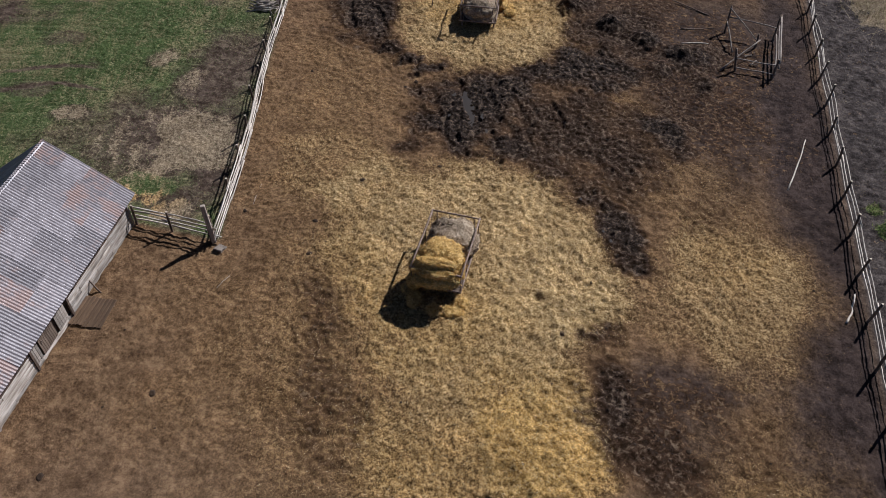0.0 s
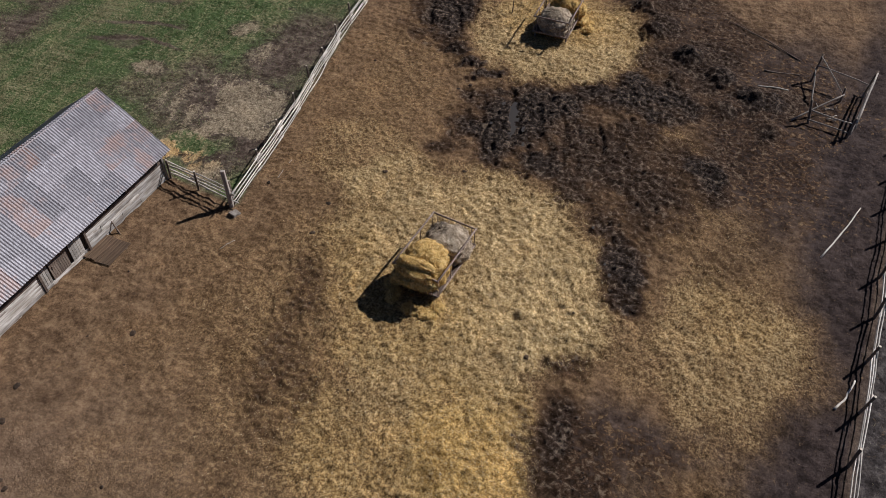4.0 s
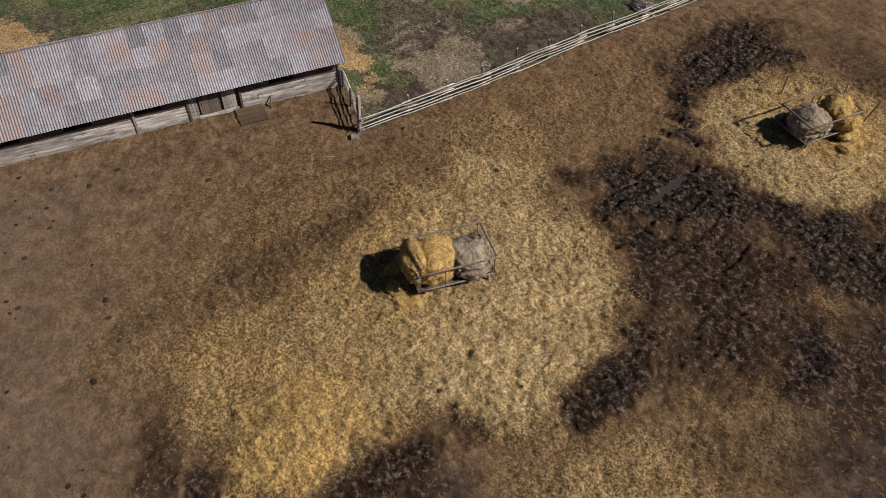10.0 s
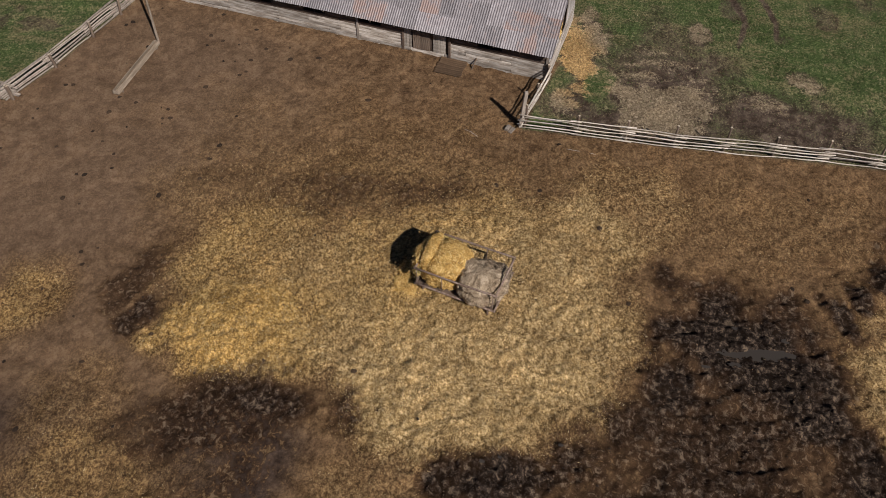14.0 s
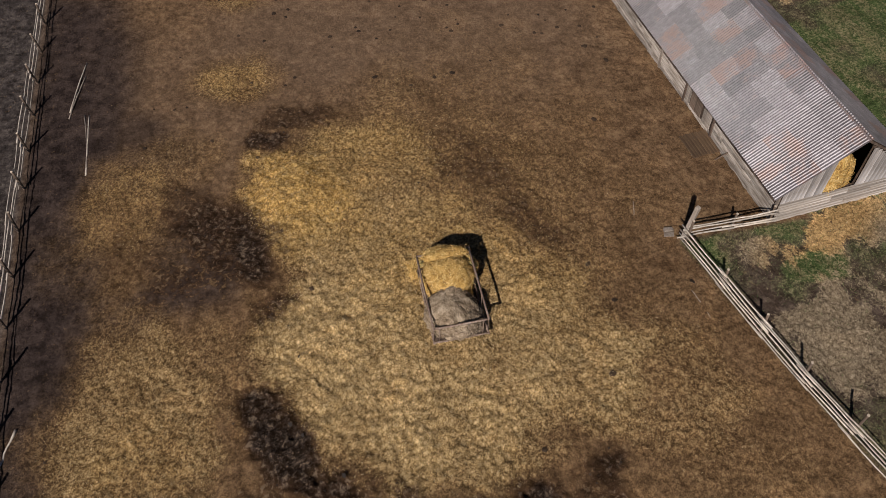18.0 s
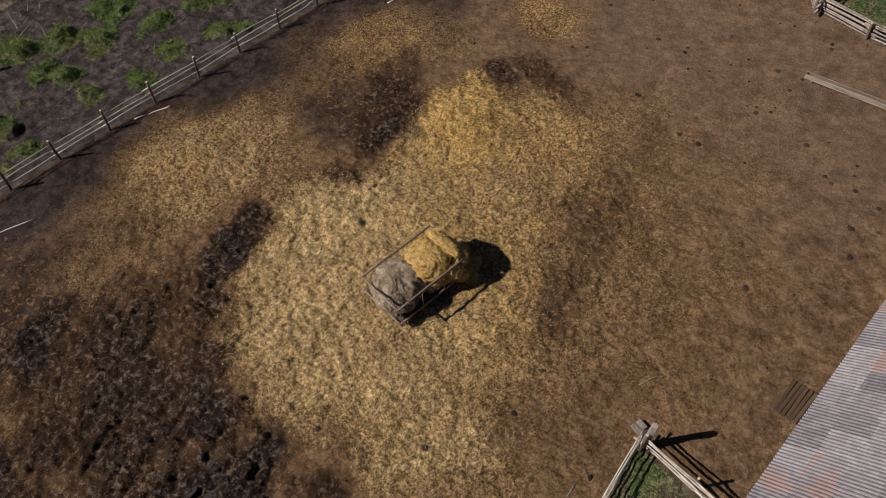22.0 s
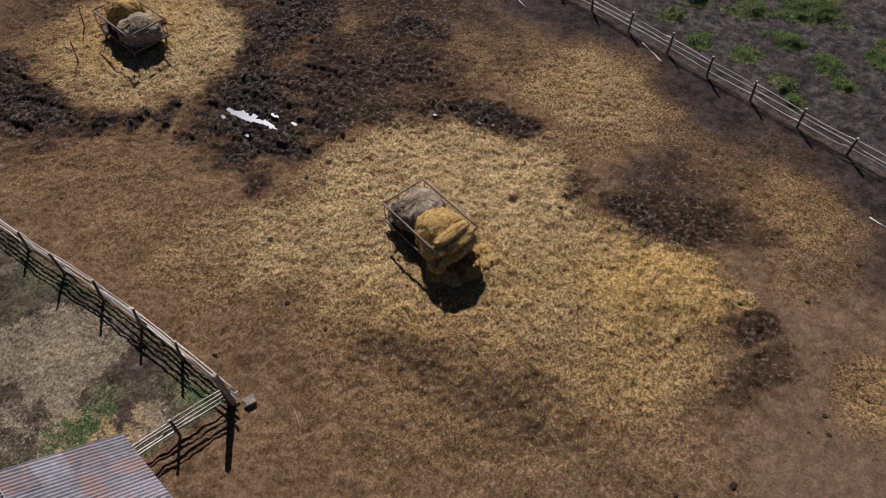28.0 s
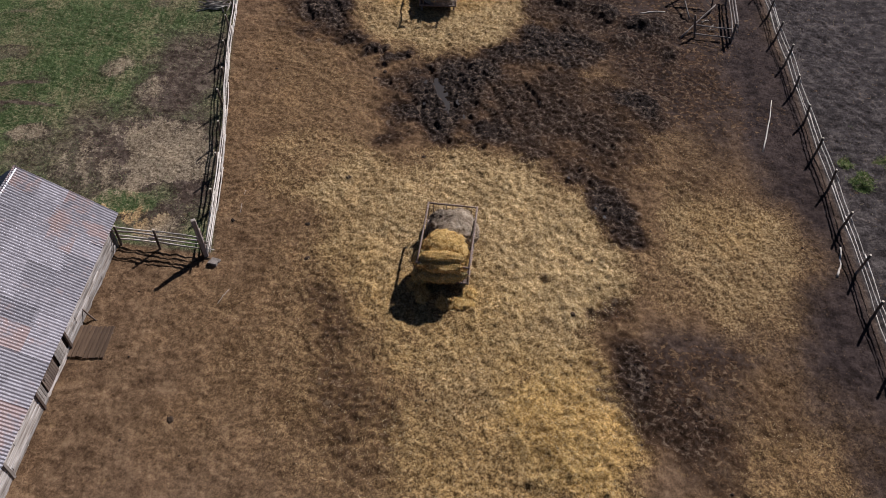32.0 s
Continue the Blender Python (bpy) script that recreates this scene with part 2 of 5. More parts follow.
def outside_west(x, y):
    """1 on the meadow side of the west fence, the gate fence and the barn."""
    wall_x = WALL_A.x + (y - WALL_A.y) * WALL_D.x / WALL_D.y
    north = ramp01(FENCE_W_X - x, -0.25, 0.35) * ramp01(y - (27.35 - 0.27 * (x + 11.1)), -0.2, 0.35)
    back = ramp01(wall_x - 2.0 - x, -0.3, 0.3)
    line = np.interp(x, (-24, -21, -17.4, -15, -11.7, -8.9, -8.3, -3.4, 1.4, 4.1, 9.5, 40), (1.8, 1.1, 0.3, -0.4, -1.1, -2.3, -5.7, -6.7, -7.9, -8.5, -10.4, -17))
    south = ramp01(line - 0.3 - y, -0.4, 0.4)
    return np.maximum(np.maximum(north, back), south)


def pits(x, y, size, layer):
    """Distance to the nearest of many jittered points, in cells of that size."""
    u, v = x / size, y / size
    ui, vi = np.floor(u).astype(int), np.floor(v).astype(int)
    best = np.full_like(u, 9.0)
    for du in (-1, 0, 1):
        for dv in (-1, 0, 1):
            a, b = (ui + du) & 255, (vi + dv) & 255
            px, py = ui + du + LATTICE[layer][a, b], vi + dv + LATTICE[layer + 1][a, b]
            best = np.minimum(best, (u - px) ** 2 + (v - py) ** 2)
    return np.sqrt(best)


def masks(x, y):
    east = ramp01(x - east_line(y), -0.3, 0.5)
    west = outside_west(x, y)
    yard = (1 - east) * (1 - west)
    thick = blobs(x, y, STRAW, 0.42, 0.42, 1.5, 0.9)
    thick = thick * (1 - 0.16 * np.exp(-((x - 0.5) ** 2 + (y - 25.6) ** 2) / 16.0)) * (1 - 0.20 * ramp01(1.5 - x + 0.3 * (y - 22), -3.0, 6.0))
    loose = np.maximum(blobs(x, y, STRAW_LIGHT, 0.45, 0.42, 2.2), blobs(x, y, THIN, 0.8, 0.7, 3.0))
    straw = (thick ** 3 + loose ** 3) ** (1 / 3) * yard
    straw = clamp01(straw * (0.86 + 0.28 * fbm(x, y, 1.1, 3, 4)))
    mud = np.maximum(blobs(x, y, MUD, 0.66, 0.75, 1.3, 1.0), blobs(x, y, MUD_MORE, 0.85, 0.7, 1.5, 1.0)) * yard
    fresh = np.maximum(blobs(x, y, FRESH, 0.5, 0.5) * yard, blobs(x, y, FRESH_HAY, 0.4, 0.5) * west)
    lane = blobs(x, y, LANE, 0.25, 0.35, 4.0) * yard
    pale = blobs(x, y, PALE, 0.3, 0.5, 5.0)
    hay = np.maximum(blobs(x, y, HAY, 1.1, 0.6, 2.0, 1.4) * west, blobs(x, y, HAY_EAST, 0.8, 0.5, 1.6, 1.0) * east)
    bare = np.maximum(blobs(x, y, BARE, 0.9, 1.0, 2.4, 1.2), 0.55 * ramp01(fbm(x, y, 3.0, 1, 6), 0.56, 0.68)) * west
    bare = np.maximum(bare, blobs(x, y, TRACKS, 0.2, 0.5, 0.8, 0.2) * west)
    lush = blobs(x, y, LUSH, 0.3, 0.3) * west
    weeds = np.zeros_like(x)
    for cx, cy, r, _ in WEEDS:
        weeds = np.maximum(weeds, np.exp(-((x - cx) ** 2 + (y - cy) ** 2) / (1.7 * r * r)))
    weeds = ramp01(weeds + 1.3 * (fbm(x, y, 1.2, 4, 5) - 0.5), 0.42, 0.62) * east
    grass = np.maximum(np.maximum(west * (1 - bare) * (1 - 0.8 * hay), lush), weeds)
    core = blobs(x, y, CORES, 0.34, 0.2, 1.8, 1.0) * yard
    mud = mud * (1 - 0.9 * core)
    straw = straw * (1 - 0.85 * ramp01(mud, 0.35, 0.9))
    return dict(straw=straw, mud=mud, fresh=fresh, lane=lane, pale=pale, hay=hay, grass=grass, east=np.maximum(east, 0.72 * west), edge=east, west=west, lush=np.maximum(lush, weeds))


def height(x, y, m=None):
    x, y = np.asarray(x, float), np.asarray(y, float)
    m = m or masks(x, y)
    z = -0.012 * np.clip(x, -30, 30) + 0.12 * (fbm(x, y, 9.0, 6) - 0.5)
    lump = fbm(x, y, 0.9, 2)
    for cx, cy, r, up in BUMPS:
        z = z + up * np.exp(-((x - cx) ** 2 + (y - cy) ** 2) / (r * r)) * (1.0 if r > 2.0 else 0.4 + 1.2 * lump)
    for cx, cy, r, up in WEEDS:
        q = ((x - cx) ** 2 + (y - cy) ** 2) / (r * r)
        z = z + up * 0.55 * ramp01(0.75 - q + 1.2 * (lump - 0.5), 0.0, 0.8) * (0.6 + 0.8 * lump) * m["edge"]
    z = z - 0.15 * m["edge"]
    calm = 1 - 0.65 * m["pale"]
    fine = fbm(x, y, 0.8, 1, 4) - 0.5
    small = fbm(x, y, 0.33, 6, 2) - 0.5
    tiny = vnoise(x, y, 0.19, 7) - 0.5
    clod = np.abs(fbm(x, y, 0.6, 4, 3) - 0.5) * 2
    z = z + m["straw"] * (0.17 * fine + 0.18 * small + 0.06 * tiny) + m["mud"] * (0.22 * fine + 0.14 * small - 0.05 * clod + 0.08 * tiny)
    z = z + (1 - m["lane"]) * calm * (0.07 * fine + 0.06 * small + 0.06 * tiny)
    wet = ramp01(m["mud"], 0.30, 0.75)
    ridge = 1 - np.abs(2 * vnoise(x, y, 0.42, 2) - 1) - np.abs(2 * vnoise(x, y, 0.27, 4) - 1)
    z = z + wet * (0.03 * ridge + 0.06 * tiny)
    z = z - 0.05 * calm * (1 - wet) * np.exp(-(pits(x, y, 0.6, 4) / 0.22) ** 2)
    z = z + (m["edge"] * (0.05 + 0.30 * m["lush"]) + m["west"] * 0.06) * fine
    rut = np.zeros_like(x)
    for cx, cy, rx, ry in RUT_CENTRES:
        near = ramp01(1 - np.sqrt(((x - cx) / rx) ** 2 + ((y - cy) / ry) ** 2), 0.0, 0.5)
        along = x + 0.14 * (y - cy) + 2.6 * (vnoise(x, y, 6.0, 3) - 0.5) + 0.35 * (vnoise(x, y, 1.9, 4) - 0.5)
        hit = ramp01(vnoise(along, 0.16 * y, 0.40, 5), 0.45, 0.85)
        rut = np.maximum(rut, near * hit)
    z = z - 0.13 * rut * ramp01(m["mud"], 0.1, 0.6)
    pool = np.exp(-((x - 2.0 + 0.16 * (y - 39.3) + 0.5 * (vnoise(x, y, 1.1, 6) - 0.5)) / 0.25) ** 2 - ((y - 39.2) / 1.75) ** 4)
    return z * (1 - 0.9 * pool) - 0.22 * pool


def ground_z(x, y):
    return float(height(np.array([x]), np.array([y]))[0])


# ---- materials ----
def shader(name, rough=0.9):
    m = bpy.data.materials.new(name)
    m.use_nodes = True
    b = m.node_tree.nodes["Principled BSDF"]
    b.inputs["Roughness"].default_value = rough
    b.inputs["Specular IOR Level"].default_value = 0.25
    return m, m.node_tree.nodes, m.node_tree.links, b


def noise_node(n, l, vec, scale, detail=4.0, rough=0.6, distort=0.0):
    t = n.new("ShaderNodeTexNoise")
    t.inputs["Scale"].default_value, t.inputs["Detail"].default_value = scale, detail
    t.inputs["Roughness"].default_value, t.inputs["Distortion"].default_value = rough, distort
    if vec is not None:
        l.new(vec, t.inputs["Vector"])
    return t.outputs["Fac"]


def ramp_node(n, l, fac, stops):
    r = n.new("ShaderNodeValToRGB")
    while len(r.color_ramp.elements) < len(stops):
        r.color_ramp.elements.new(0.5)
    for e, (p, c) in zip(r.color_ramp.elements, stops):
        e.position, e.color = p, (*c, 1)
    l.new(fac, r.inputs[0])
    return r.outputs[0]


def mix_node(n, l, fac, a, b, mode="MIX"):
    m = n.new("ShaderNodeMix")
    m.data_type, m.blend_type = "RGBA", mode
    for sock, v in ((m.inputs[0], fac), (m.inputs[6], a), (m.inputs[7], b)):
        if isinstance(v, (int, float)):
            sock.default_value = v
        elif isinstance(v, tuple):
            sock.default_value = (*v, 1)
        else:
            l.new(v, sock)
    return m.outputs[2]


def math_node(n, l, op, a, b=0.0, clamp=False):
    m = n.new("ShaderNodeMath")
    m.operation, m.use_clamp = op, clamp
    for sock, v in ((m.inputs[0], a), (m.inputs[1], b)):
        if isinstance(v, (int, float)):
            sock.default_value = v
        else:
            l.new(v, sock)
    return m.outputs[0]


def place(n, l, scale=(1, 1, 1), turn=0.0, kind="Object"):
    c, m = n.new("ShaderNodeTexCoord"), n.new("ShaderNodeMapping")
    l.new(c.outputs[kind], m.inputs[0])
    m.inputs["Scale"].default_value, m.inputs["Rotation"].default_value = scale, (0, 0, turn)
    return m.outputs[0]


def bump_node(n, l, b, height_out, strength, distance):
    u = n.new("ShaderNodeBump")
    u.inputs["Strength"].default_value, u.inputs["Distance"].default_value = strength, distance
    l.new(height_out, u.inputs["Height"])
    l.new(u.outputs[0], b.inputs["Normal"])


def crisp(n, l, mask, grain, lo, hi, push):
    """A mask whose edge is broken up by a fine noise."""
    v = math_node(n, l, "ADD", mask, math_node(n, l, "MULTIPLY", math_node(n, l, "SUBTRACT", grain, 0.5), push))
    r = n.new("ShaderNodeMapRange")
    r.interpolation_type = "SMOOTHSTEP"
    r.inputs["From Min"].default_value, r.inputs["From Max"].default_value = lo, hi
    l.new(v, r.inputs["Value"])
    return r.outputs[0]


def make_ground_material():
    m, n, l, b = shader("yard_ground", 0.95)
    at_a, at_b = n.new("ShaderNodeAttribute"), n.new("ShaderNodeAttribute")
    at_a.attribute_name, at_b.attribute_name = "cover_a", "cover_b"
    sa, sb = n.new("ShaderNodeSeparateColor"), n.new("ShaderNodeSeparateColor")
    l.new(at_a.outputs["Color"], sa.inputs[0])
    l.new(at_b.outputs["Color"], sb.inputs[0])
    straw, mud, grass = sa.outputs
    fresh, hay, lane = sb.outputs
    east, pale = at_b.outputs["Alpha"], at_a.outputs["Alpha"]
    p = place(n, l)
    big = noise_node(n, l, p, 0.22, 5, 0.6)
    mid = noise_node(n, l, p, 1.6, 6, 0.65)
    fine = noise_node(n, l, p, 7.0, 4, 0.60, 0.5)
    fleck = noise_node(n, l, p, 16.0, 3, 0.65, 1.0)
    both = math_node(n, l, "ADD", math_node(n, l, "MULTIPLY", fine, 0.50), math_node(n, l, "MULTIPLY", fleck, 0.50))
    speck = math_node(n, l, "ADD", math_node(n, l, "MULTIPLY", mid, 0.42), math_node(n, l, "MULTIPLY", both, 0.58))
    clump = noise_node(n, l, p, 3.6, 3, 0.62, 0.6)
    soil = ramp_node(n, l, speck, [(0.40, (0.075, 0.044, 0.0225)), (0.49, (0.148, 0.089, 0.045)), (0.58, (0.240, 0.152, 0.080))])
    soft = ramp_node(n, l, speck, [(0.38, (0.122, 0.077, 0.045)), (0.49, (0.174, 0.113, 0.067)), (0.60, (0.236, 0.158, 0.097))])
    soil = mix_node(n, l, math_node(n, l, "MULTIPLY", pale, 0.8), soil, soft)
    grey = ramp_node(n, l, math_node(n, l, "ADD", math_node(n, l, "MULTIPLY", mid, 0.6), math_node(n, l, "MULTIPLY", both, 0.4)), [(0.42, (0.024, 0.0165, 0.0135)), (0.58, (0.070, 0.0495, 0.0395))])
    soil = mix_node(n, l, lane, soil, grey)
    dark = ramp_node(n, l, math_node(n, l, "ADD", math_node(n, l, "MULTIPLY", mid, 0.5), math_node(n, l, "MULTIPLY", both, 0.5)), [(0.41, (0.026, 0.021, 0.018)), (0.50, (0.056, 0.046, 0.040)), (0.60, (0.125, 0.104, 0.088))])
    soil = mix_node(n, l, east, soil, dark)
    gold = ramp_node(n, l, both, [(0.40, (0.165, 0.103, 0.039)), (0.46, (0.28, 0.181, 0.071)), (0.52, (0.48, 0.330, 0.139)), (0.60, (0.86, 0.65, 0.335))])
    gold = mix_node(n, l, math_node(n, l, "MULTIPLY", fresh, 0.7), gold, mix_node(n, l, 1.0, gold, (0.96, 0.82, 0.46), "MULTIPLY"))
    gold = mix_node(n, l, math_node(n, l, "MULTIPLY", crisp(n, l, mid, fine, 0.58, 0.74, 0.9), 0.25), gold, (0.17, 0.098, 0.038))
    old = noise_node(n, l, p, 0.42, 6, 0.68, 0.8)
    gold = mix_node(n, l, math_node(n, l, "MULTIPLY", crisp(n, l, old, both, 0.46, 0.72, 0.9), 0.28), gold, mix_node(n, l, 1.0, gold, (0.72, 0.58, 0.46), "MULTIPLY"))
    cover = math_node(n, l, "ADD", math_node(n, l, "MULTIPLY", both, 0.80), math_node(n, l, "MULTIPLY", mid, 0.20))
    stain = ramp_node(n, l, both, [(0.41, (0.060, 0.034, 0.0135)), (0.49, (0.145, 0.084, 0.033)), (0.58, (0.33, 0.205, 0.087))])
    soil = mix_node(n, l, math_node(n, l, "MULTIPLY", straw, 1.55, True), soil, stain)
    strength = math_node(n, l, "ADD", math_node(n, l, "MULTIPLY", straw, 0.75), 0.25)
    col = mix_node(n, l, math_node(n, l, "MULTIPLY", crisp(n, l, straw, cover, 0.30, 0.92, 1.5), strength), soil, gold)
    lumps = math_node(n, l, "ADD", math_node(n, l, "MULTIPLY", clump, 0.6), math_node(n, l, "MULTIPLY", both, 0.4))
    muck = ramp_node(n, l, lumps, [(0.42, (0.009, 0.005, 0.003)), (0.49, (0.040, 0.021, 0.0105)), (0.55, (0.092, 0.051, 0.024)), (0.62, (0.235, 0.148, 0.066))])
    col = mix_node(n, l, math_node(n, l, "MULTIPLY", crisp(n, l, mud, lumps, 0.16, 0.58, 2.4), 0.95), col, muck)
    wet = ramp_node(n, l, lumps, [(0.43, (0.0045, 0.0033, 0.0026)), (0.49, (0.020, 0.0140, 0.0102)), (0.545, (0.060, 0.043, 0.031)), (0.60, (0.155, 0.112, 0.072))])
    col = mix_node(n, l, crisp(n, l, mud, lumps, 0.50, 0.98, 3.2), col, wet)
    green = ramp_node(n, l, both, [(0.39, (0.026, 0.044, 0.013)), (0.50, (0.064, 0.094, 0.030)), (0.61, (0.125, 0.155, 0.058))])
    streak = noise_node(n, l, place(n, l, (1.6, 0.38, 1), 0.0), 0.9, 5, 0.62, 0.7)
    dry = ramp_node(n, l, both, [(0.39, (0.080, 0.074, 0.032)), (0.50, (0.150, 0.134, 0.062)), (0.61, (0.27, 0.235, 0.125))])
    blend = math_node(n, l, "ADD", math_node(n, l, "MULTIPLY", big, 0.45), math_node(n, l, "MULTIPLY", streak, 0.55))
    green = mix_node(n, l, crisp(n, l, blend, cover, 0.45, 0.62, 1.2), green, dry)
    col = mix_node(n, l, crisp(n, l, grass, cover, 0.16, 0.92, 2.4), col, green)
    tan = ramp_node(n, l, both, [(0.38, (0.085, 0.062, 0.038)), (0.50, (0.24, 0.182, 0.110)), (0.62, (0.46, 0.37, 0.24))])
    ragged = math_node(n, l, "ADD", math_node(n, l, "MULTIPLY", cover, 0.5), math_node(n, l, "MULTIPLY", streak, 0.5))
    tan = mix_node(n, l, fresh, tan, mix_node(n, l, 1.0, tan, (1.75, 1.45, 0.95), "MULTIPLY"))
    col = mix_node(n, l, math_node(n, l, "MULTIPLY", crisp(n, l, hay, ragged, 0.40, 0.74, 3.0), 0.85), col, tan)
    slow = ramp_node(n, l, noise_node(n, l, p, 0.5, 5, 0.62, 0.6), [(0.34, (0.78, 0.76, 0.74)), (0.5, (1.0, 1.0, 1.0)), (0.66, (1.20, 1.18, 1.15))])
    col = mix_node(n, l, 1.0, col, slow, "MULTIPLY")
    l.new(col, b.inputs["Base Color"])
    rg = math_node(n, l, "SUBTRACT", 0.96, math_node(n, l, "MULTIPLY", mud, 0.12))
    l.new(rg, b.inputs["Roughness"])
    b.inputs["Specular IOR Level"].default_value = 0.06
    bump_node(n, l, b, both, 1.0, 0.10)
    return m


def simple(name, stops, scale, rough=0.9, stretch=(1, 1, 1), bump=0.3, dist=0.01, by_object=0.25, kind="Object"):
    """Weathered surface: a stretched grain, slow stains, and a shift of brightness from piece to piece."""
    m, n, l, b = shader(name, rough)
    p = place(n, l, stretch, 0, kind)
    grain = noise_node(n, l, p, scale, 6, 0.65, 0.4)
    stain = noise_node(n, l, place(n, l), 0.8, 3)
    mixed = math_node(n, l, "ADD", math_node(n, l, "MULTIPLY", grain, 0.7), math_node(n, l, "MULTIPLY", stain, 0.3))
    col = ramp_node(n, l, mixed, stops)
    info = n.new("ShaderNodeObjectInfo")
    shift = math_node(n, l, "ADD", math_node(n, l, "MULTIPLY", info.outputs["Random"], 2 * by_object), 1 - by_object)
    c = n.new("ShaderNodeCombineColor")
    for i in range(3):
        l.new(shift, c.inputs[i])
    l.new(mix_node(n, l, 1.0, col, c.outputs[0], "MULTIPLY"), b.inputs["Base Color"])
    bump_node(n, l, b, grain, bump, dist)
    return m


def island_mix(name, stops, rough=0.9, trans=0.0):
    """Loose strands: colour by strand."""
    m, n, l, b = shader(name, rough)
    g = n.new("ShaderNodeNewGeometry")
    l.new(ramp_node(n, l, g.outputs["Random Per Island"], stops), b.inputs["Base Color"])
    return m


MAT_GROUND = make_ground_material()
MAT_WOOD = simple("weathered_wood", [(0.3, (0.13, 0.105, 0.08)), (0.5, (0.30, 0.25, 0.195)), (0.7, (0.46, 0.40, 0.32))], 9, 0.85, (1, 1, 0.12), 0.4, 0.01)
MAT_POLE = simple("peeled_pole", [(0.3, (0.30, 0.24, 0.18)), (0.5, (0.54, 0.47, 0.37)), (0.7, (0.72, 0.66, 0.56))], 7, 0.8, (1, 1, 0.15), 0.3, 0.008)
MAT_POST = simple("old_post", [(0.3, (0.07, 0.05, 0.035)), (0.5, (0.16, 0.115, 0.08)), (0.7, (0.28, 0.22, 0.16))], 8, 0.9, (1, 1, 0.15), 0.4, 0.01)
MAT_CUT = simple("cut_end", [(0.3, (0.45, 0.36, 0.25)), (0.7, (0.68, 0.58, 0.44))], 12, 0.8)
MAT_PLANK = simple("grey_boards", [(0.32, (0.10, 0.075, 0.055)), (0.42, (0.25, 0.205, 0.155)), (0.54, (0.44, 0.385, 0.31)), (0.68, (0.66, 0.61, 0.53))], 7, 0.88, (1, 0.10, 1), 0.6, 0.015, 0.34)
MAT_PLANK_X = simple("grey_cross_boards", [(0.32, (0.12, 0.095, 0.07)), (0.42, (0.28, 0.235, 0.185)), (0.54, (0.47, 0.42, 0.35)), (0.68, (0.68, 0.63, 0.56))], 7, 0.88, (0.10, 1, 1), 0.6, 0.015, 0.3)
MAT_GABLE = simple("gable_boards", [(0.30, (0.13, 0.112, 0.092)), (0.44, (0.30, 0.268, 0.232)), (0.56, (0.46, 0.425, 0.385)), (0.70, (0.66, 0.63, 0.585))], 6, 0.88, (1, 1, 0.10), 0.5, 0.012, 0.32)
MAT_DECK = simple("deck_boards", [(0.28, (0.05, 0.030, 0.017)), (0.5, (0.115, 0.072, 0.040)), (0.72, (0.21, 0.145, 0.085))], 6, 0.85, (0.12, 1, 1), 0.4, 0.01)
MAT_OLDPLANK = simple("old_trough_boards", [(0.3, (0.10, 0.075, 0.05)), (0.5, (0.25, 0.195, 0.135)), (0.7, (0.42, 0.34, 0.25))], 6, 0.9, (0.12, 1, 1), 0.4, 0.01)
MAT_WHITE = simple("white_plastic", [(0.3, (0.62, 0.62, 0.60)), (0.7, (0.80, 0.80, 0.78))], 3, 0.45, (1, 1, 1), 0.05, 0.002)
MAT_DARKWOOD = simple("dark_boards", [(0.3, (0.05, 0.035, 0.025)), (0.5, (0.10, 0.07, 0.05)), (0.7, (0.19, 0.14, 0.10))], 6, 0.85, (1, 0.15, 1), 0.4, 0.01)
MAT_RAIL = simple("worn_steel_rail", [(0.3, (0.09, 0.055, 0.038)), (0.5, (0.20, 0.14, 0.10)), (0.7, (0.36, 0.29, 0.23))], 10, 0.7, (1, 1, 0.3), 0.2, 0.005)


def make_bale_material(name, stops):
    """Matted hay whose fibres wind round the bale."""
    m, n, l, b = shader(name, 0.95)
    c, sep, comb = n.new("ShaderNodeTexCoord"), n.new("ShaderNodeSeparateXYZ"), n.new("ShaderNodeCombineXYZ")
    l.new(c.outputs["Object"], sep.inputs[0])
    x, y, z = sep.outputs
    warp = noise_node(n, l, c.outputs["Object"], 1.6, 3)
    r = math_node(n, l, "SQRT", math_node(n, l, "ADD", math_node(n, l, "MULTIPLY", x, x), math_node(n, l, "ADD", math_node(n, l, "MULTIPLY", y, y), 0.01)))
    ring = math_node(n, l, "ADD", math_node(n, l, "MULTIPLY", math_node(n, l, "ADD", r, z), 13.0), math_node(n, l, "MULTIPLY", warp, 7.0))
    l.new(ring, comb.inputs[0])
    l.new(math_node(n, l, "MULTIPLY", math_node(n, l, "DIVIDE", x, r), 2.0), comb.inputs[1])
    l.new(math_node(n, l, "MULTIPLY", math_node(n, l, "DIVIDE", y, r), 2.0), comb.inputs[2])
    wind = noise_node(n, l, comb.outputs[0], 1.0, 5, 0.7, 0.4)
    patch = noise_node(n, l, c.outputs["Object"], 2.3, 5, 0.65)
    grain = noise_node(n, l, c.outputs["Object"], 24.0, 3, 0.7, 0.8)
    v = math_node(n, l, "ADD", math_node(n, l, "MULTIPLY", wind, 0.5), math_node(n, l, "ADD", math_node(n, l, "MULTIPLY", patch, 0.3), math_node(n, l, "MULTIPLY", grain, 0.2)))
    l.new(ramp_node(n, l, v, stops), b.inputs["Base Color"])
    bump_node(n, l, b, math_node(n, l, "ADD", wind, grain), 1.0, 0.06)
    return m


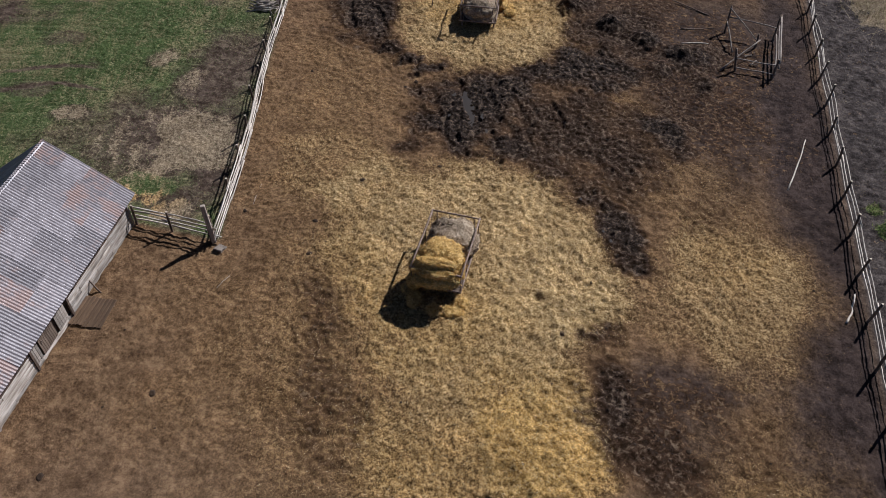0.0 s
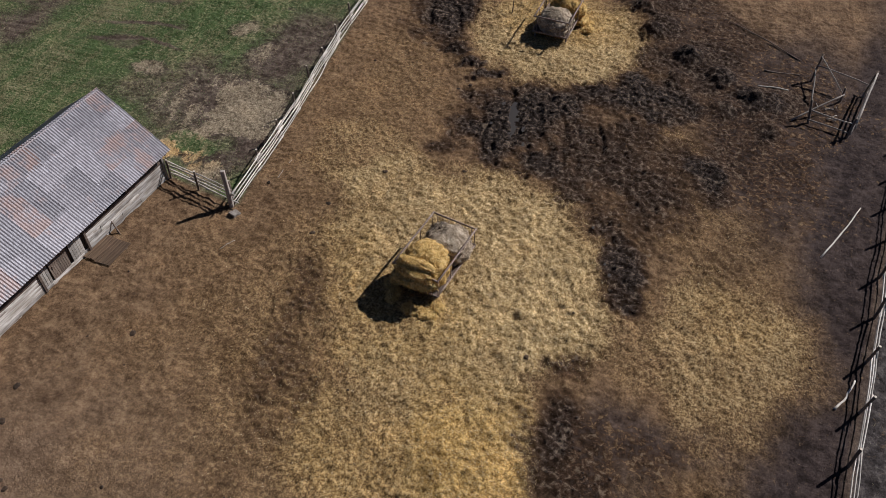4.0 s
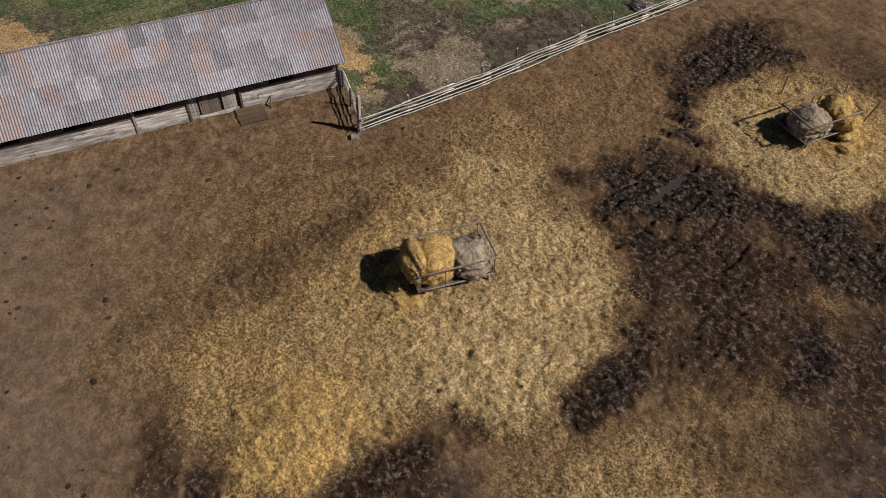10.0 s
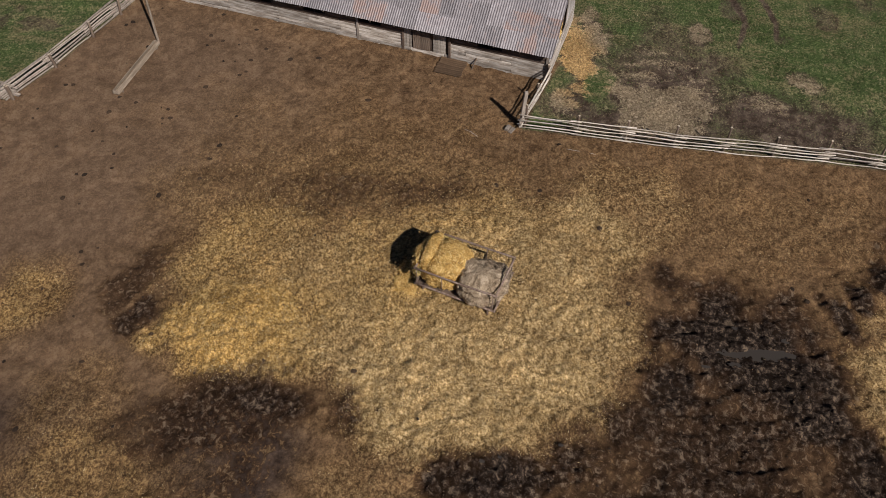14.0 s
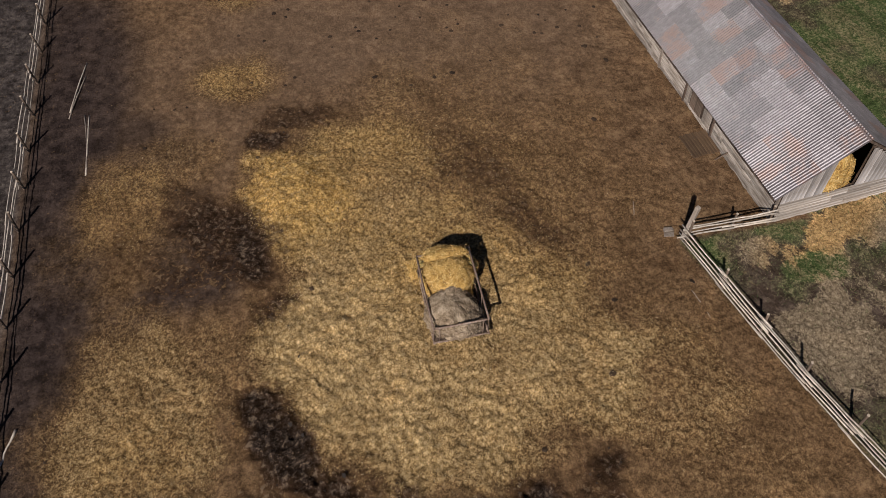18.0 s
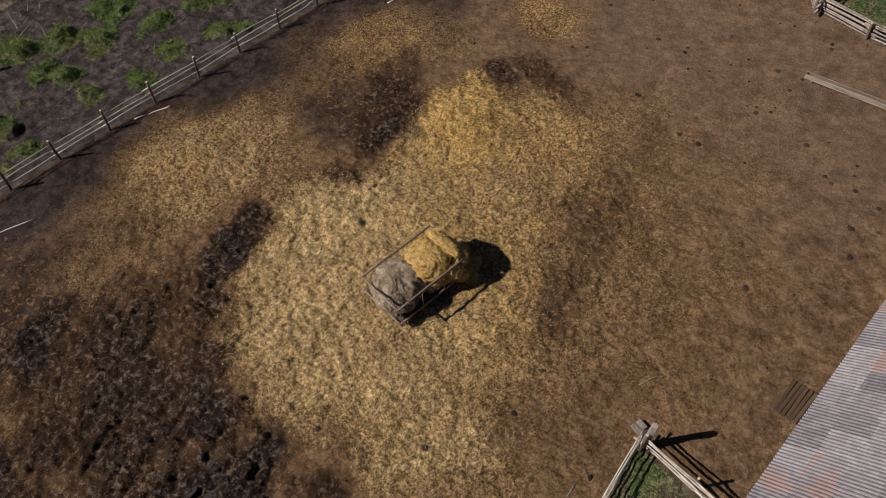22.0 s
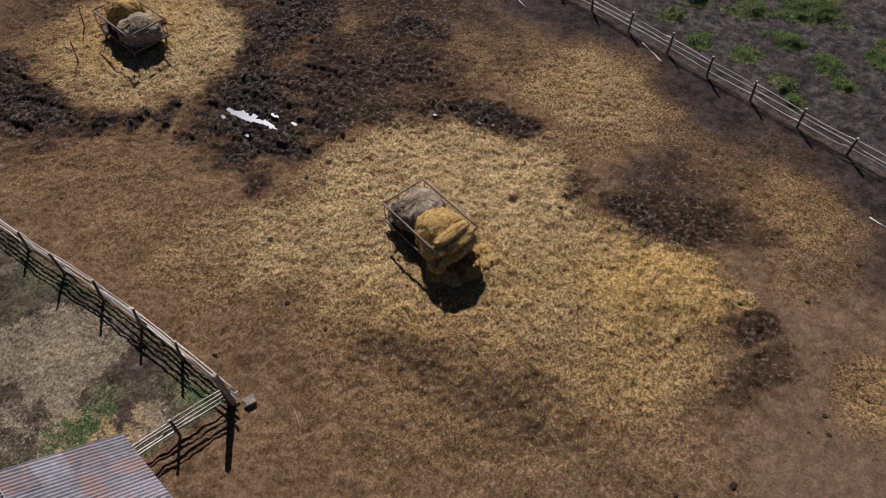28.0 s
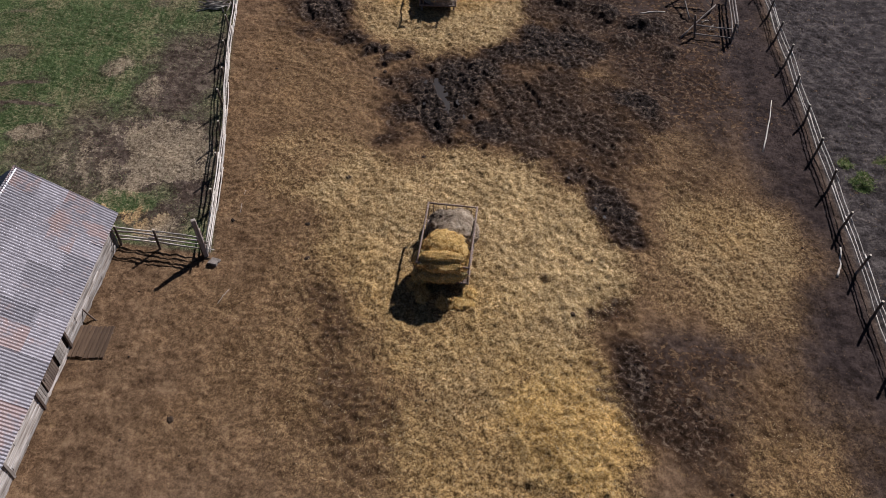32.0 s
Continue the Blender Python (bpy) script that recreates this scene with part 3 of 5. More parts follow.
MAT_HAY = make_bale_material("golden_hay", [(0.38, (0.11, 0.055, 0.015)), (0.46, (0.38, 0.215, 0.055)), (0.53, (0.62, 0.385, 0.105)), (0.61, (0.84, 0.61, 0.26))])
MAT_OLDHAY = make_bale_material("grey_hay", [(0.38, (0.075, 0.050, 0.028)), (0.46, (0.27, 0.195, 0.116)), (0.53, (0.49, 0.375, 0.240)), (0.61, (0.72, 0.59, 0.42))])
# darker hay, for the lumps against the grey bale
MAT_DARKHAY = make_bale_material("dark_hay", [(0.38, (0.030, 0.021, 0.013)), (0.46, (0.115, 0.083, 0.052)), (0.53, (0.22, 0.165, 0.105)), (0.61, (0.40, 0.32, 0.22))])
MAT_GREENHAY = make_bale_material("greenish_hay", [(0.36, (0.10, 0.075, 0.025)), (0.5, (0.34, 0.27, 0.10)), (0.64, (0.60, 0.52, 0.25))])


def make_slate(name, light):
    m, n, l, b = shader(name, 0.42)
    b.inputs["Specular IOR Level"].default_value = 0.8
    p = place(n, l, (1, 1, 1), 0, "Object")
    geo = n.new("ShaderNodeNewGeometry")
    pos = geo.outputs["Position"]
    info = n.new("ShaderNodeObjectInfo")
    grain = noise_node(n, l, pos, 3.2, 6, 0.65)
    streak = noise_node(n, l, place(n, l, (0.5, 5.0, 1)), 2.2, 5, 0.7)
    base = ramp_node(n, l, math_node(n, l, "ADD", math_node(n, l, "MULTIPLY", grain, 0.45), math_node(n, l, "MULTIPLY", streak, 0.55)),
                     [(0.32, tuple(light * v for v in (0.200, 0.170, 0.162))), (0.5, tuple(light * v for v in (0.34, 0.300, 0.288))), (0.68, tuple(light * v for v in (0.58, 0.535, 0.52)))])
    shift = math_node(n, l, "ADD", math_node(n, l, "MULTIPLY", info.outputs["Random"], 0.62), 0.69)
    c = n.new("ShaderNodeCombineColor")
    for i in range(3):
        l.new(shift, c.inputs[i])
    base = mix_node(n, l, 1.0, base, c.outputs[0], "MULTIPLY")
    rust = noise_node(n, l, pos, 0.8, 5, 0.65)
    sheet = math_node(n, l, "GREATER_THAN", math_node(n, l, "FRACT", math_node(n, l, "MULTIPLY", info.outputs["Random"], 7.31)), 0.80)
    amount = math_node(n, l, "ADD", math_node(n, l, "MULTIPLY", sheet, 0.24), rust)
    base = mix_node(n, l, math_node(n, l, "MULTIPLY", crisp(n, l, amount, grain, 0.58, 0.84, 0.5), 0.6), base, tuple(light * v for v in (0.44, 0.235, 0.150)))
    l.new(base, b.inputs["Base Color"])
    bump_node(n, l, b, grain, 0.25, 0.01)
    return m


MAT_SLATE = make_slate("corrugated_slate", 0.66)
# the same slate in a darker tone, for the far slope and ridge cap
MAT_SLATE_DARK = make_slate("dark_corrugated_slate", 0.50)
m_, n_, l_, b_ = shader("puddle_water", 0.32)
b_.inputs["Base Color"].default_value = (0.05, 0.042, 0.034, 1)
b_.inputs["IOR"].default_value = 1.33
b_.inputs["Specular IOR Level"].default_value = 0.5
bump_node(n_, l_, b_, noise_node(n_, l_, place(n_, l_), 3.0, 2), 0.15, 0.01)
MAT_WATER = m_


# ---- mesh tools ----
def part(name, bm, material, parent, label=""):
    me = bpy.data.meshes.new(name)
    bm.to_mesh(me)
    bm.free()
    me.materials.append(material)
    ob = new(name, me)
    if parent is not None:
        ob.parent = parent
    if label:
        ob["label"] = label
    return ob


def piece(name, me, parent, m):
    ob = new(name, me)
    ob.parent = parent
    ob.matrix_local = m
    return ob


def thing(name, label, category, group="", kind="", at=(0, 0, 0), turn=0.0):
    ob = new(name)
    ob.matrix_world = pose(*at, 0, 0, turn)
    return tagged(ob, label, category, group, kind)


def mesh_of(name, bm, material, smooth=False):
    me = bpy.data.meshes.new(name)
    bm.to_mesh(me)
    bm.free()
    me.materials.append(material)
    if smooth:
        for f in me.polygons:
            f.use_smooth = True
    return me


def bar(bm, sx, sy, sz, m=Matrix(), bevel=0.0):
    """A box of that size about the origin of m, with worn edges."""
    r = bmesh.ops.create_cube(bm, size=1.0, matrix=m @ Matrix.Diagonal((sx, sy, sz, 1)))
    if bevel:
        edges = list({e for v in r["verts"] for e in v.link_edges})
        bmesh.ops.bevel(bm, geom=edges, offset=bevel, segments=1, affect="EDGES")


def stick(bm, p0, p1, r0, r1, bend=0.0, sides=7, steps=5, rng=random):
    """A round, tapered, slightly crooked pole from p0 to p1."""
    p0, p1 = Vector(p0), Vector(p1)
    axis = (p1 - p0).normalized()
    side = axis.orthogonal().normalized()
    up = axis.cross(side)
    a = rng.uniform(0, 6.28)
    off = (side * math.cos(a) + up * math.sin(a)) * bend
    rings = []
    for i in range(steps + 1):
        f = i / steps
        c = p0.lerp(p1, f) + off * math.sin(math.pi * f) + Vector((rng.uniform(-1, 1), rng.uniform(-1, 1), rng.uniform(-1, 1))) * bend * 0.25 * (0 < i < steps)
        r = r0 + (r1 - r0) * f
        rings.append([bm.verts.new(c + (side * math.cos(k * 6.2832 / sides) + up * math.sin(k * 6.2832 / sides)) * r * rng.uniform(0.9, 1.1)) for k in range(sides)])
    for a, b in zip(rings, rings[1:]):
        for k in range(sides):
            bm.faces.new((a[k], a[(k + 1) % sides], b[(k + 1) % sides], b[k]))
    bm.faces.new(list(reversed(rings[0])))
    bm.faces.new(rings[-1])


def pole_part(name, p0, p1, r0, r1, bend, material, parent, label="", steps=5):
    bm = bmesh.new()
    stick(bm, p0, p1, r0, r1, bend, steps=steps)
    for f in bm.faces:
        f.smooth = True
    return part(name, bm, material, parent, label)


# ---- ground ----
def make_ground():
    def axis(lo, hi, step, far):
        inner = np.arange(lo, hi + step / 2, step)
        grow = np.cumsum(0.4 * 1.35 ** np.arange(0, 40))
        grow = grow[grow < far]
        return np.concatenate([lo - grow[::-1], inner, hi + grow])
    xs, ys = axis(-24.0, 31.0, 0.088, 900), axis(-9.5, 58.0, 0.088, 900)
    gx, gy = np.meshgrid(xs, ys, indexing="ij")
    x, y = gx.ravel(), gy.ravel()
    m = masks(x, y)
    z = height(x, y, m)
    nx, ny = len(xs), len(ys)
    me = bpy.data.meshes.new("ground")
    idx = np.arange(nx * ny).reshape(nx, ny)
    quads = np.stack([idx[:-1, :-1], idx[1:, :-1], idx[1:, 1:], idx[:-1, 1:]], -1).reshape(-1, 4)
    me.vertices.add(len(x))
    me.vertices.foreach_set("co", np.stack([x, y, z], 1).ravel())
    me.loops.add(quads.size)
    me.loops.foreach_set("vertex_index", quads.ravel())
    me.polygons.add(len(quads))
    me.polygons.foreach_set("loop_start", np.arange(0, quads.size, 4))
    me.update(calc_edges=True)
    for name, cols in (("cover_a", (m["straw"], m["mud"], m["grass"], m["pale"])), ("cover_b", (m["fresh"], m["hay"], m["lane"], m["east"]))):
        at = me.attributes.new(name, "FLOAT_COLOR", "POINT")
        at.data.foreach_set("color", np.stack(cols, 1).astype(np.float32).ravel())
    me.polygons.foreach_set("use_smooth", np.ones(len(quads), bool))
    me.materials.append(MAT_GROUND)
    return tagged(new("ground", me), "trampled brown farmyard earth with straw, dark mud and grass", "ground", kind="structure")


make_ground()

# ---- barn ----
barn = thing("barn", "long low timber barn with a weathered corrugated slate roof", "barn", at=WALL_A, turn=math.degrees(math.atan2(-WALL_D.y, -WALL_D.x)) - 90)
# local: x out into the yard, y along the wall (minus y runs away from the gate), the gable by the gate at y = 0
BARN_L, SPAN, EAVE_Z, RIDGE_Z = 46.0, 6.6, 2.30, 4.90
OVER = 0.52
RISE = RIDGE_Z - EAVE_Z
EAVE_TIP = EAVE_Z - 0.12


def make_barn():
    opens = (3.6, 11.4, 15.2, 19.0, 22.7, 26.0, 29.6, 33.2, 37.0, 40.8)      # middles of the narrow openings under the eave
    edges = [0.0] + [v for o in opens for v in (o - 0.8, o + 0.8)] + [BARN_L]
    solid = list(zip(edges[0::2], edges[1::2]))
    bm = bmesh.new()
    bar(bm, 0.16, BARN_L, 1.92, pose(-0.14, -BARN_L / 2, 0.56))
    bar(bm, 0.16, BARN_L, 0.28, pose(-0.14, -BARN_L / 2, 2.06))
    for a, b in solid:
        bar(bm, 0.158, b - a, 0.41, pose(-0.14, -(a + b) / 2, 1.72))
    wall = part("wall", bm, MAT_DARKWOOD, barn, "log wall along the yard")
    bm = bmesh.new()
    bar(bm, 0.16, BARN_L, 2.6, pose(-SPAN + 0.14, -BARN_L / 2, 0.9))
    part("wall", bm, MAT_DARKWOOD, barn)
    def roof_at(px):
        return EAVE_Z - 0.05 + (RISE - 0.2) * (1 - abs(px + SPAN / 2) / (SPAN / 2))
    def slab(y0, pts, name="gable_wall"):
        bm = bmesh.new()
        a = [bm.verts.new((px, y0 - 0.06, pz)) for px, pz in pts]
        b = [bm.verts.new((px, y0 + 0.06, pz)) for px, pz in pts]
        bm.faces.new(a)
        bm.faces.new(list(reversed(b)))
        for i in range(len(pts)):
            k = (i + 1) % len(pts)
            bm.faces.new((a[i], b[i], b[k], a[k]))
        bmesh.ops.recalc_face_normals(bm, faces=bm.faces)
        return part(name, bm, MAT_DARKWOOD, barn)
    slab(-BARN_L + 0.14, [(-0.3, -0.3), (-SPAN + 0.3, -0.3), (-SPAN + 0.3, roof_at(-SPAN + 0.3)), (-SPAN / 2, roof_at(-SPAN / 2)), (-0.3, roof_at(-0.3))])
    # the gable by the gate: boards across below, upright boards above, and a loft opening full of hay between them
    loft_a, loft_b, sill = -2.2, -4.15, 1.35
    gable = slab(-0.14, [(-0.3, -0.3), (-SPAN + 0.3, -0.3), (-SPAN + 0.3, sill), (-0.3, sill)])
    slab(-0.14, [(-0.3, sill), (loft_a, sill), (loft_a, roof_at(loft_a)), (-0.3, roof_at(-0.3))])
    slab(-0.14, [(loft_b, sill), (-SPAN + 0.3, sill), (-SPAN + 0.3, roof_at(-SPAN + 0.3)), (loft_b, roof_at(loft_b))])
    bm = bmesh.new()
    bar(bm, 0.24, 0.045, 1.0, Matrix(), 0.006)
    board = mesh_of("gable_board", bm, MAT_GABLE)
    for i in range(26):
        px = -0.15 - i * 0.252
        if loft_b + 0.1 < px < loft_a - 0.1:
            continue
        top = roof_at(px) - 0.04
        ob = piece("board", board, gable, pose(px, -0.03 + 0.07 + random.uniform(0, 0.014), (top + sill) / 2, 0, random.uniform(-0.7, 0.7), 0))
        ob.scale = (random.uniform(0.9, 1.02), 1, top - sill)
    bm = bmesh.new()
    bar(bm, 1.0, 0.05, 0.205, Matrix(), 0.006)
    board = mesh_of("gable_board", bm, MAT_PLANK_X)
    for c in range(7):
        a = -0.02
        while a > -SPAN + 0.1:
            ln = min(a + SPAN, random.choice((2.1, 3.0, 3.8)))
            if a + SPAN - ln < 0.7:
                ln = a + SPAN
            ob = piece("board", board, gable, pose(a - ln / 2, -0.03 + 0.09 + random.uniform(0, 0.03), 0.04 + 0.21 * (c + 0.5), random.uniform(-4, 4), random.uniform(-0.4, 0.4), 0))
            ob.scale = (ln - 0.02, 1, random.uniform(0.92, 1.02))
            a -= ln
    # boarding on the yard side: courses of grey boards between posts
    bay = 3.05
    lows = [(-8.2, -5.2)]
    bm = bmesh.new()
    bar(bm, 0.05, bay - 0.03, 0.205, Matrix(), 0.008)
    board = mesh_of("board", bm, MAT_PLANK)
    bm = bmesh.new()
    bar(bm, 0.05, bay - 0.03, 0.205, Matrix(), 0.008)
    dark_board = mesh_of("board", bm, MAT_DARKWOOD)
    course = 0.212
    def lay(c, a, b, mesh):
        """One course of boards from a to b along the wall, in uneven lengths."""
        while b - a > 0.05:
            ln = min(b - a, random.choice((2.2, 2.9, 3.6, 4.3)))
            if b - a - ln < 0.8:
                ln = b - a
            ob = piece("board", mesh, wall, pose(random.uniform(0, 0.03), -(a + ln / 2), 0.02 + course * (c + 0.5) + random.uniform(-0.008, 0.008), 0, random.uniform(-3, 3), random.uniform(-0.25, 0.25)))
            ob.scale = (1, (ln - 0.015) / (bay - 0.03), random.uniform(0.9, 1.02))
            a += ln
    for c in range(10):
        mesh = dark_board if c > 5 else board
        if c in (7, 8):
            for a, b in solid:
                for lo, hi in ((a, min(b, 6.12)), (max(a, 9.17), b)):
                    lay(c, lo, hi, mesh)
        elif 1 < c < 9:
            lay(c, 0.02, 6.12, mesh)
            lay(c, 9.17, BARN_L - 0.1, mesh)
        else:
            lay(c, 0.02, BARN_L - 0.1, mesh)
    for k in range(16):
        if k in (0, 2, 3, 4, 9, 14):
            bm = bmesh.new()
            bar(bm, 0.10, 0.14, 2.3, pose(0.06, -0.05 - k * bay, 1.05), 0.012)
            part("wall_post", bm, MAT_DARKWOOD if k in (2, 3) else MAT_WOOD, barn)
    # frames of the narrow openings
    for o in opens:
        bm = bmesh.new()
        bar(bm, 0.08, 1.6, 0.05, pose(0.01, -o, 1.515), 0.006)
        for d in (-0.78, 0.0, 0.78):
            bar(bm, 0.07, 0.05, 0.37, pose(0.01, -o + d, 1.72), 0.006)
        part("window_frame", bm, MAT_DARKWOOD, barn, "narrow unglazed opening frame")
    # door in the third bay
    y = -0.02 - bay / 2 - 2 * bay
    bm = bmesh.new()
    bar(bm, 0.03, 1.1, 0.12, pose(0.0, y - 0.35, 0.75))
    door = part("door", bm, MAT_POST, barn, "brown plank door, closed")
    bm = bmesh.new()
    bar(bm, 0.04, 0.115, 1.45, Matrix(), 0.004)
    slat = mesh_of("plank", bm, MAT_POST)
    for i in range(9):
        piece("plank", slat, door, pose(0.035, y - 0.35 + (i - 4) * 0.125, 1.18))
    bm = bmesh.new()
    bar(bm, 0.03, 1.1, 0.12, pose(0.07, y - 0.35, 1.65))
    part("ledge", bm, MAT_POST, door)
    bm = bmesh.new()
    bar(bm, 0.03, 0.04, 0.16, pose(0.09, y - 0.75, 1.2), 0.008)
    part("handle", bm, MAT_RAIL, door)
    bm = bmesh.new()
    bar(bm, 0.04, 0.15, 1.45, Matrix(), 0.004)
    upright = mesh_of("board", bm, MAT_PLANK)
    for dy in (0.5, 0.66, 0.82, 0.98, 1.14, -1.42, -1.25, -1.08):
        piece("board", upright, wall, pose(0.02 + random.uniform(0, 0.01), y + dy, 1.18))
    # sills, plates and rafters
    bm = bmesh.new()
    bar(bm, 0.18, BARN_L, 0.18, pose(-0.05, -BARN_L / 2, EAVE_Z - 0.05), 0.02)
    part("wall_plate", bm, MAT_DARKWOOD, barn)
    tip = Vector((OVER, 0, EAVE_TIP))
    top = Vector((-SPAN / 2, 0, RIDGE_Z - 0.02))
    ang = math.degrees(math.atan2(top.z - tip.z, tip.x - top.x))
    ln = (top - tip).length
    bm = bmesh.new()
    bar(bm, ln, 0.07, 0.12, Matrix(), 0.006)
    raf = mesh_of("rafter", bm, MAT_DARKWOOD)
    for k in range(30):
        y = -0.1 - k * (BARN_L - 0.2) / 29
        mid = (tip + top) / 2
        piece("rafter", raf, barn, pose(mid.x, y, mid.z - 0.13, 0, ang, 0))
        piece("rafter", raf, barn, pose(-SPAN - mid.x, y, mid.z - 0.13, 0, -ang, 0))
    # corrugated sheets, three courses a slope
    wave, waves, seg = 0.15, 8, 6
    rows = 4
    sheet_l = ln / rows + 0.16
    verts, faces = [], []
    nw = waves * seg
    for j in range(2):
        for t in (0.008, 0.0):
            for i in range(nw + 1):
                px = (i / seg) * wave
                verts.append((-(0.5 - j) * sheet_l, px - waves * wave / 2, 0.016 * math.cos(2 * math.pi * i / seg) + t - 0.004))
    w = nw + 1
    for i in range(nw):
        faces.append((i, 2 * w + i, 2 * w + i + 1, i + 1))
        faces.append((w + i, w + i + 1, 3 * w + i + 1, 3 * w + i))
        faces.append((i, i + 1, w + i + 1, w + i))
        faces.append((2 * w + i, 3 * w + i, 3 * w + i + 1, 2 * w + i + 1))
    for i in (0, nw):
        faces.append((i, w + i, 3 * w + i, 2 * w + i))
    meshes = []
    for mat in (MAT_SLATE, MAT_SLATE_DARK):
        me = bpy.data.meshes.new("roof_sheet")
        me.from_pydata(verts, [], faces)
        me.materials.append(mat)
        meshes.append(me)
    pitch = wave * (waves - 1)
    count = int((BARN_L + 0.5) / pitch) + 1
    for side in (0, 1):
        bm = bmesh.new()
        for f in (0.12, 0.37, 0.62, 0.9):
            c = tip.lerp(top, f)
            px = c.x if side == 0 else -SPAN - c.x
            bar(bm, 0.09, BARN_L + 0.2, 0.05, pose(px, -BARN_L / 2, c.z - 0.06, 0, ang if side == 0 else -ang, 0))
        roof = part("roof", bm, MAT_DARKWOOD, barn, "corrugated slate roof slope" if side == 0 else "darkened corrugated slate roof slope")
        for k in range(count):
            for r in range(rows):
                c = tip.lerp(top, (r + 0.5) / rows)
                px = c.x if side == 0 else -SPAN - c.x
                lift = 0.012 * r + 0.006 * (k % 2)
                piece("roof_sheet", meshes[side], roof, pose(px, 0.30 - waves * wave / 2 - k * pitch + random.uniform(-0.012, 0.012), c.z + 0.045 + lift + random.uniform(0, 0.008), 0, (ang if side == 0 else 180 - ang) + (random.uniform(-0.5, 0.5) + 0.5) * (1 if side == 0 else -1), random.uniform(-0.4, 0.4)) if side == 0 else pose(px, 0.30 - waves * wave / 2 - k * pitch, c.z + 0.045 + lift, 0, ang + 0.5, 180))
    bm = bmesh.new()
    for s in (-1, 1):
        bar(bm, 0.11, BARN_L + 0.4, 0.02, pose(-SPAN / 2 + s * 0.045, -BARN_L / 2, RIDGE_Z + 0.05, 0, s * ang, 0), 0.004)
    part("ridge_cap", bm, MAT_SLATE_DARK, barn, "weathered ridge capping")
    bm = bmesh.new()
    for s in (0, 1):
        mid = (tip + top) / 2
        px = mid.x if s == 0 else -SPAN - mid.x
        bar(bm, ln, 0.03, 0.10, pose(px, 0.17, mid.z - 0.09, 0, ang if s == 0 else -ang, 0), 0.005)
    part("barge_board", bm, MAT_DARKWOOD, barn)


make_barn()


# ---- fences ----
def make_fence(name, label, nodes, post_h, rails, post_r, rail_r, rail_mat, spread=0.06, lean=0.06, group=""):
    f = thing(name, label, "fence", group, at=(nodes[0][0], nodes[0][1], 0))
    o = Vector((nodes[0][0], nodes[0][1], 0))
    base = [Vector((x, y, ground_z(x, y))) - o for x, y in nodes]
    tops = []
    for b in base:
        hgt = post_h * random.uniform(0.92, 1.1)
        t = b + Vector((random.uniform(-lean, lean), random.uniform(-lean, lean), hgt))
        tops.append(t)
        p = pole_part("post", b - Vector((0, 0, 0.25)), t, post_r * 1.15, post_r, 0.02, MAT_POST, f)
        bm = bmesh.new()
        stick(bm, t - Vector((0, 0, 0.01)), t + Vector((0, 0, 0.012)), post_r * 1.02, post_r * 0.95, 0.0, 8, 1)
        part("post_top", bm, MAT_CUT, p)
    for i in range(len(base) - 1):
        side = (base[i + 1] - base[i]).normalized().cross(Vector((0, 0, 1)))
        way = (base[i + 1] - base[i]).normalized()
        for z in rails:
            s = side * (post_r + rail_r * 0.8 + random.uniform(0, spread))
            z0, z1 = z + random.uniform(-0.05, 0.05), z + random.uniform(-0.05, 0.05)
            a = base[i] + s + Vector((0, 0, z0)) - way * random.uniform(0.15, 0.6)
            b = base[i + 1] + s + Vector((0, 0, z1)) + way * random.uniform(0.1, 0.55)
            r = rail_r * random.uniform(0.8, 1.15)
            if random.random() < 0.5:
                pole_part("rail", a, b, r * 1.1, r * 0.75, 0.045, rail_mat, f)
            else:
                pole_part("rail", a, b, r * 0.75, r * 1.1, 0.045, rail_mat, f)
    return f


west_nodes = [(FENCE_W_X - 0.1 + 0.1 * math.sin(k), 30.5 + 2.68 * k) for k in range(12)]
make_fence("pole_fence", "pole fence of peeled grey rails on stout posts", [(-11.1, 27.55)] + west_nodes, 1.55, (0.14, 0.36, 0.58, 0.80, 1.04), 0.06, 0.034, MAT_POLE, 0.09, 0.10)
east_nodes = [(float(east_line(y)) + 0.08 * math.sin(3.1 * k), y) for k, y in enumerate(np.arange(-9.0, 64.0, 2.9))]
make_fence("pole_fence", "three-rail pole fence on dark leaning posts", east_nodes, 1.45, (0.35, 0.7, 1.02), 0.065, 0.035, MAT_POLE, 0.05, 0.12)
make_fence("gate_fence", "pole gate between the barn and the corner post", [(-11.25, 27.35), (-13.4, 27.95), (-15.35, 28.45)], 1.3, (0.3, 0.58, 0.85, 1.1), 0.06, 0.045, MAT_POLE)
corner = thing("gate_post", "tall pale squared timber post at the gate corner", "post", at=(-11.2, 27.25, 0))
bm = bmesh.new()
bar(bm, 0.22, 0.2, 2.8, pose(0, 0.1, 1.1, -4, -3, 12), 0.02)
part("shaft", bm, MAT_WOOD, corner)
block = thing("plank_block", "short grey planks stacked beside the gate corner post", "planks", at=(-10.72, 26.75, ground_z(-10.72, 26.75)), turn=-28)
for k in range(3):
    bm = bmesh.new()
    bar(bm, 0.52 - 0.05 * k, 0.22, 0.09, pose(0.02 * k, -0.13 + 0.25 * (k % 2), 0.05 + 0.10 * (k // 2), 0, 0, 3 * k), 0.012)
    part("plank", bm, MAT_WOOD if k else MAT_OLDPLANK, block)
STACK = (0.08, 0.22, 0.36, 0.50, 0.64, 0.80, 0.96)
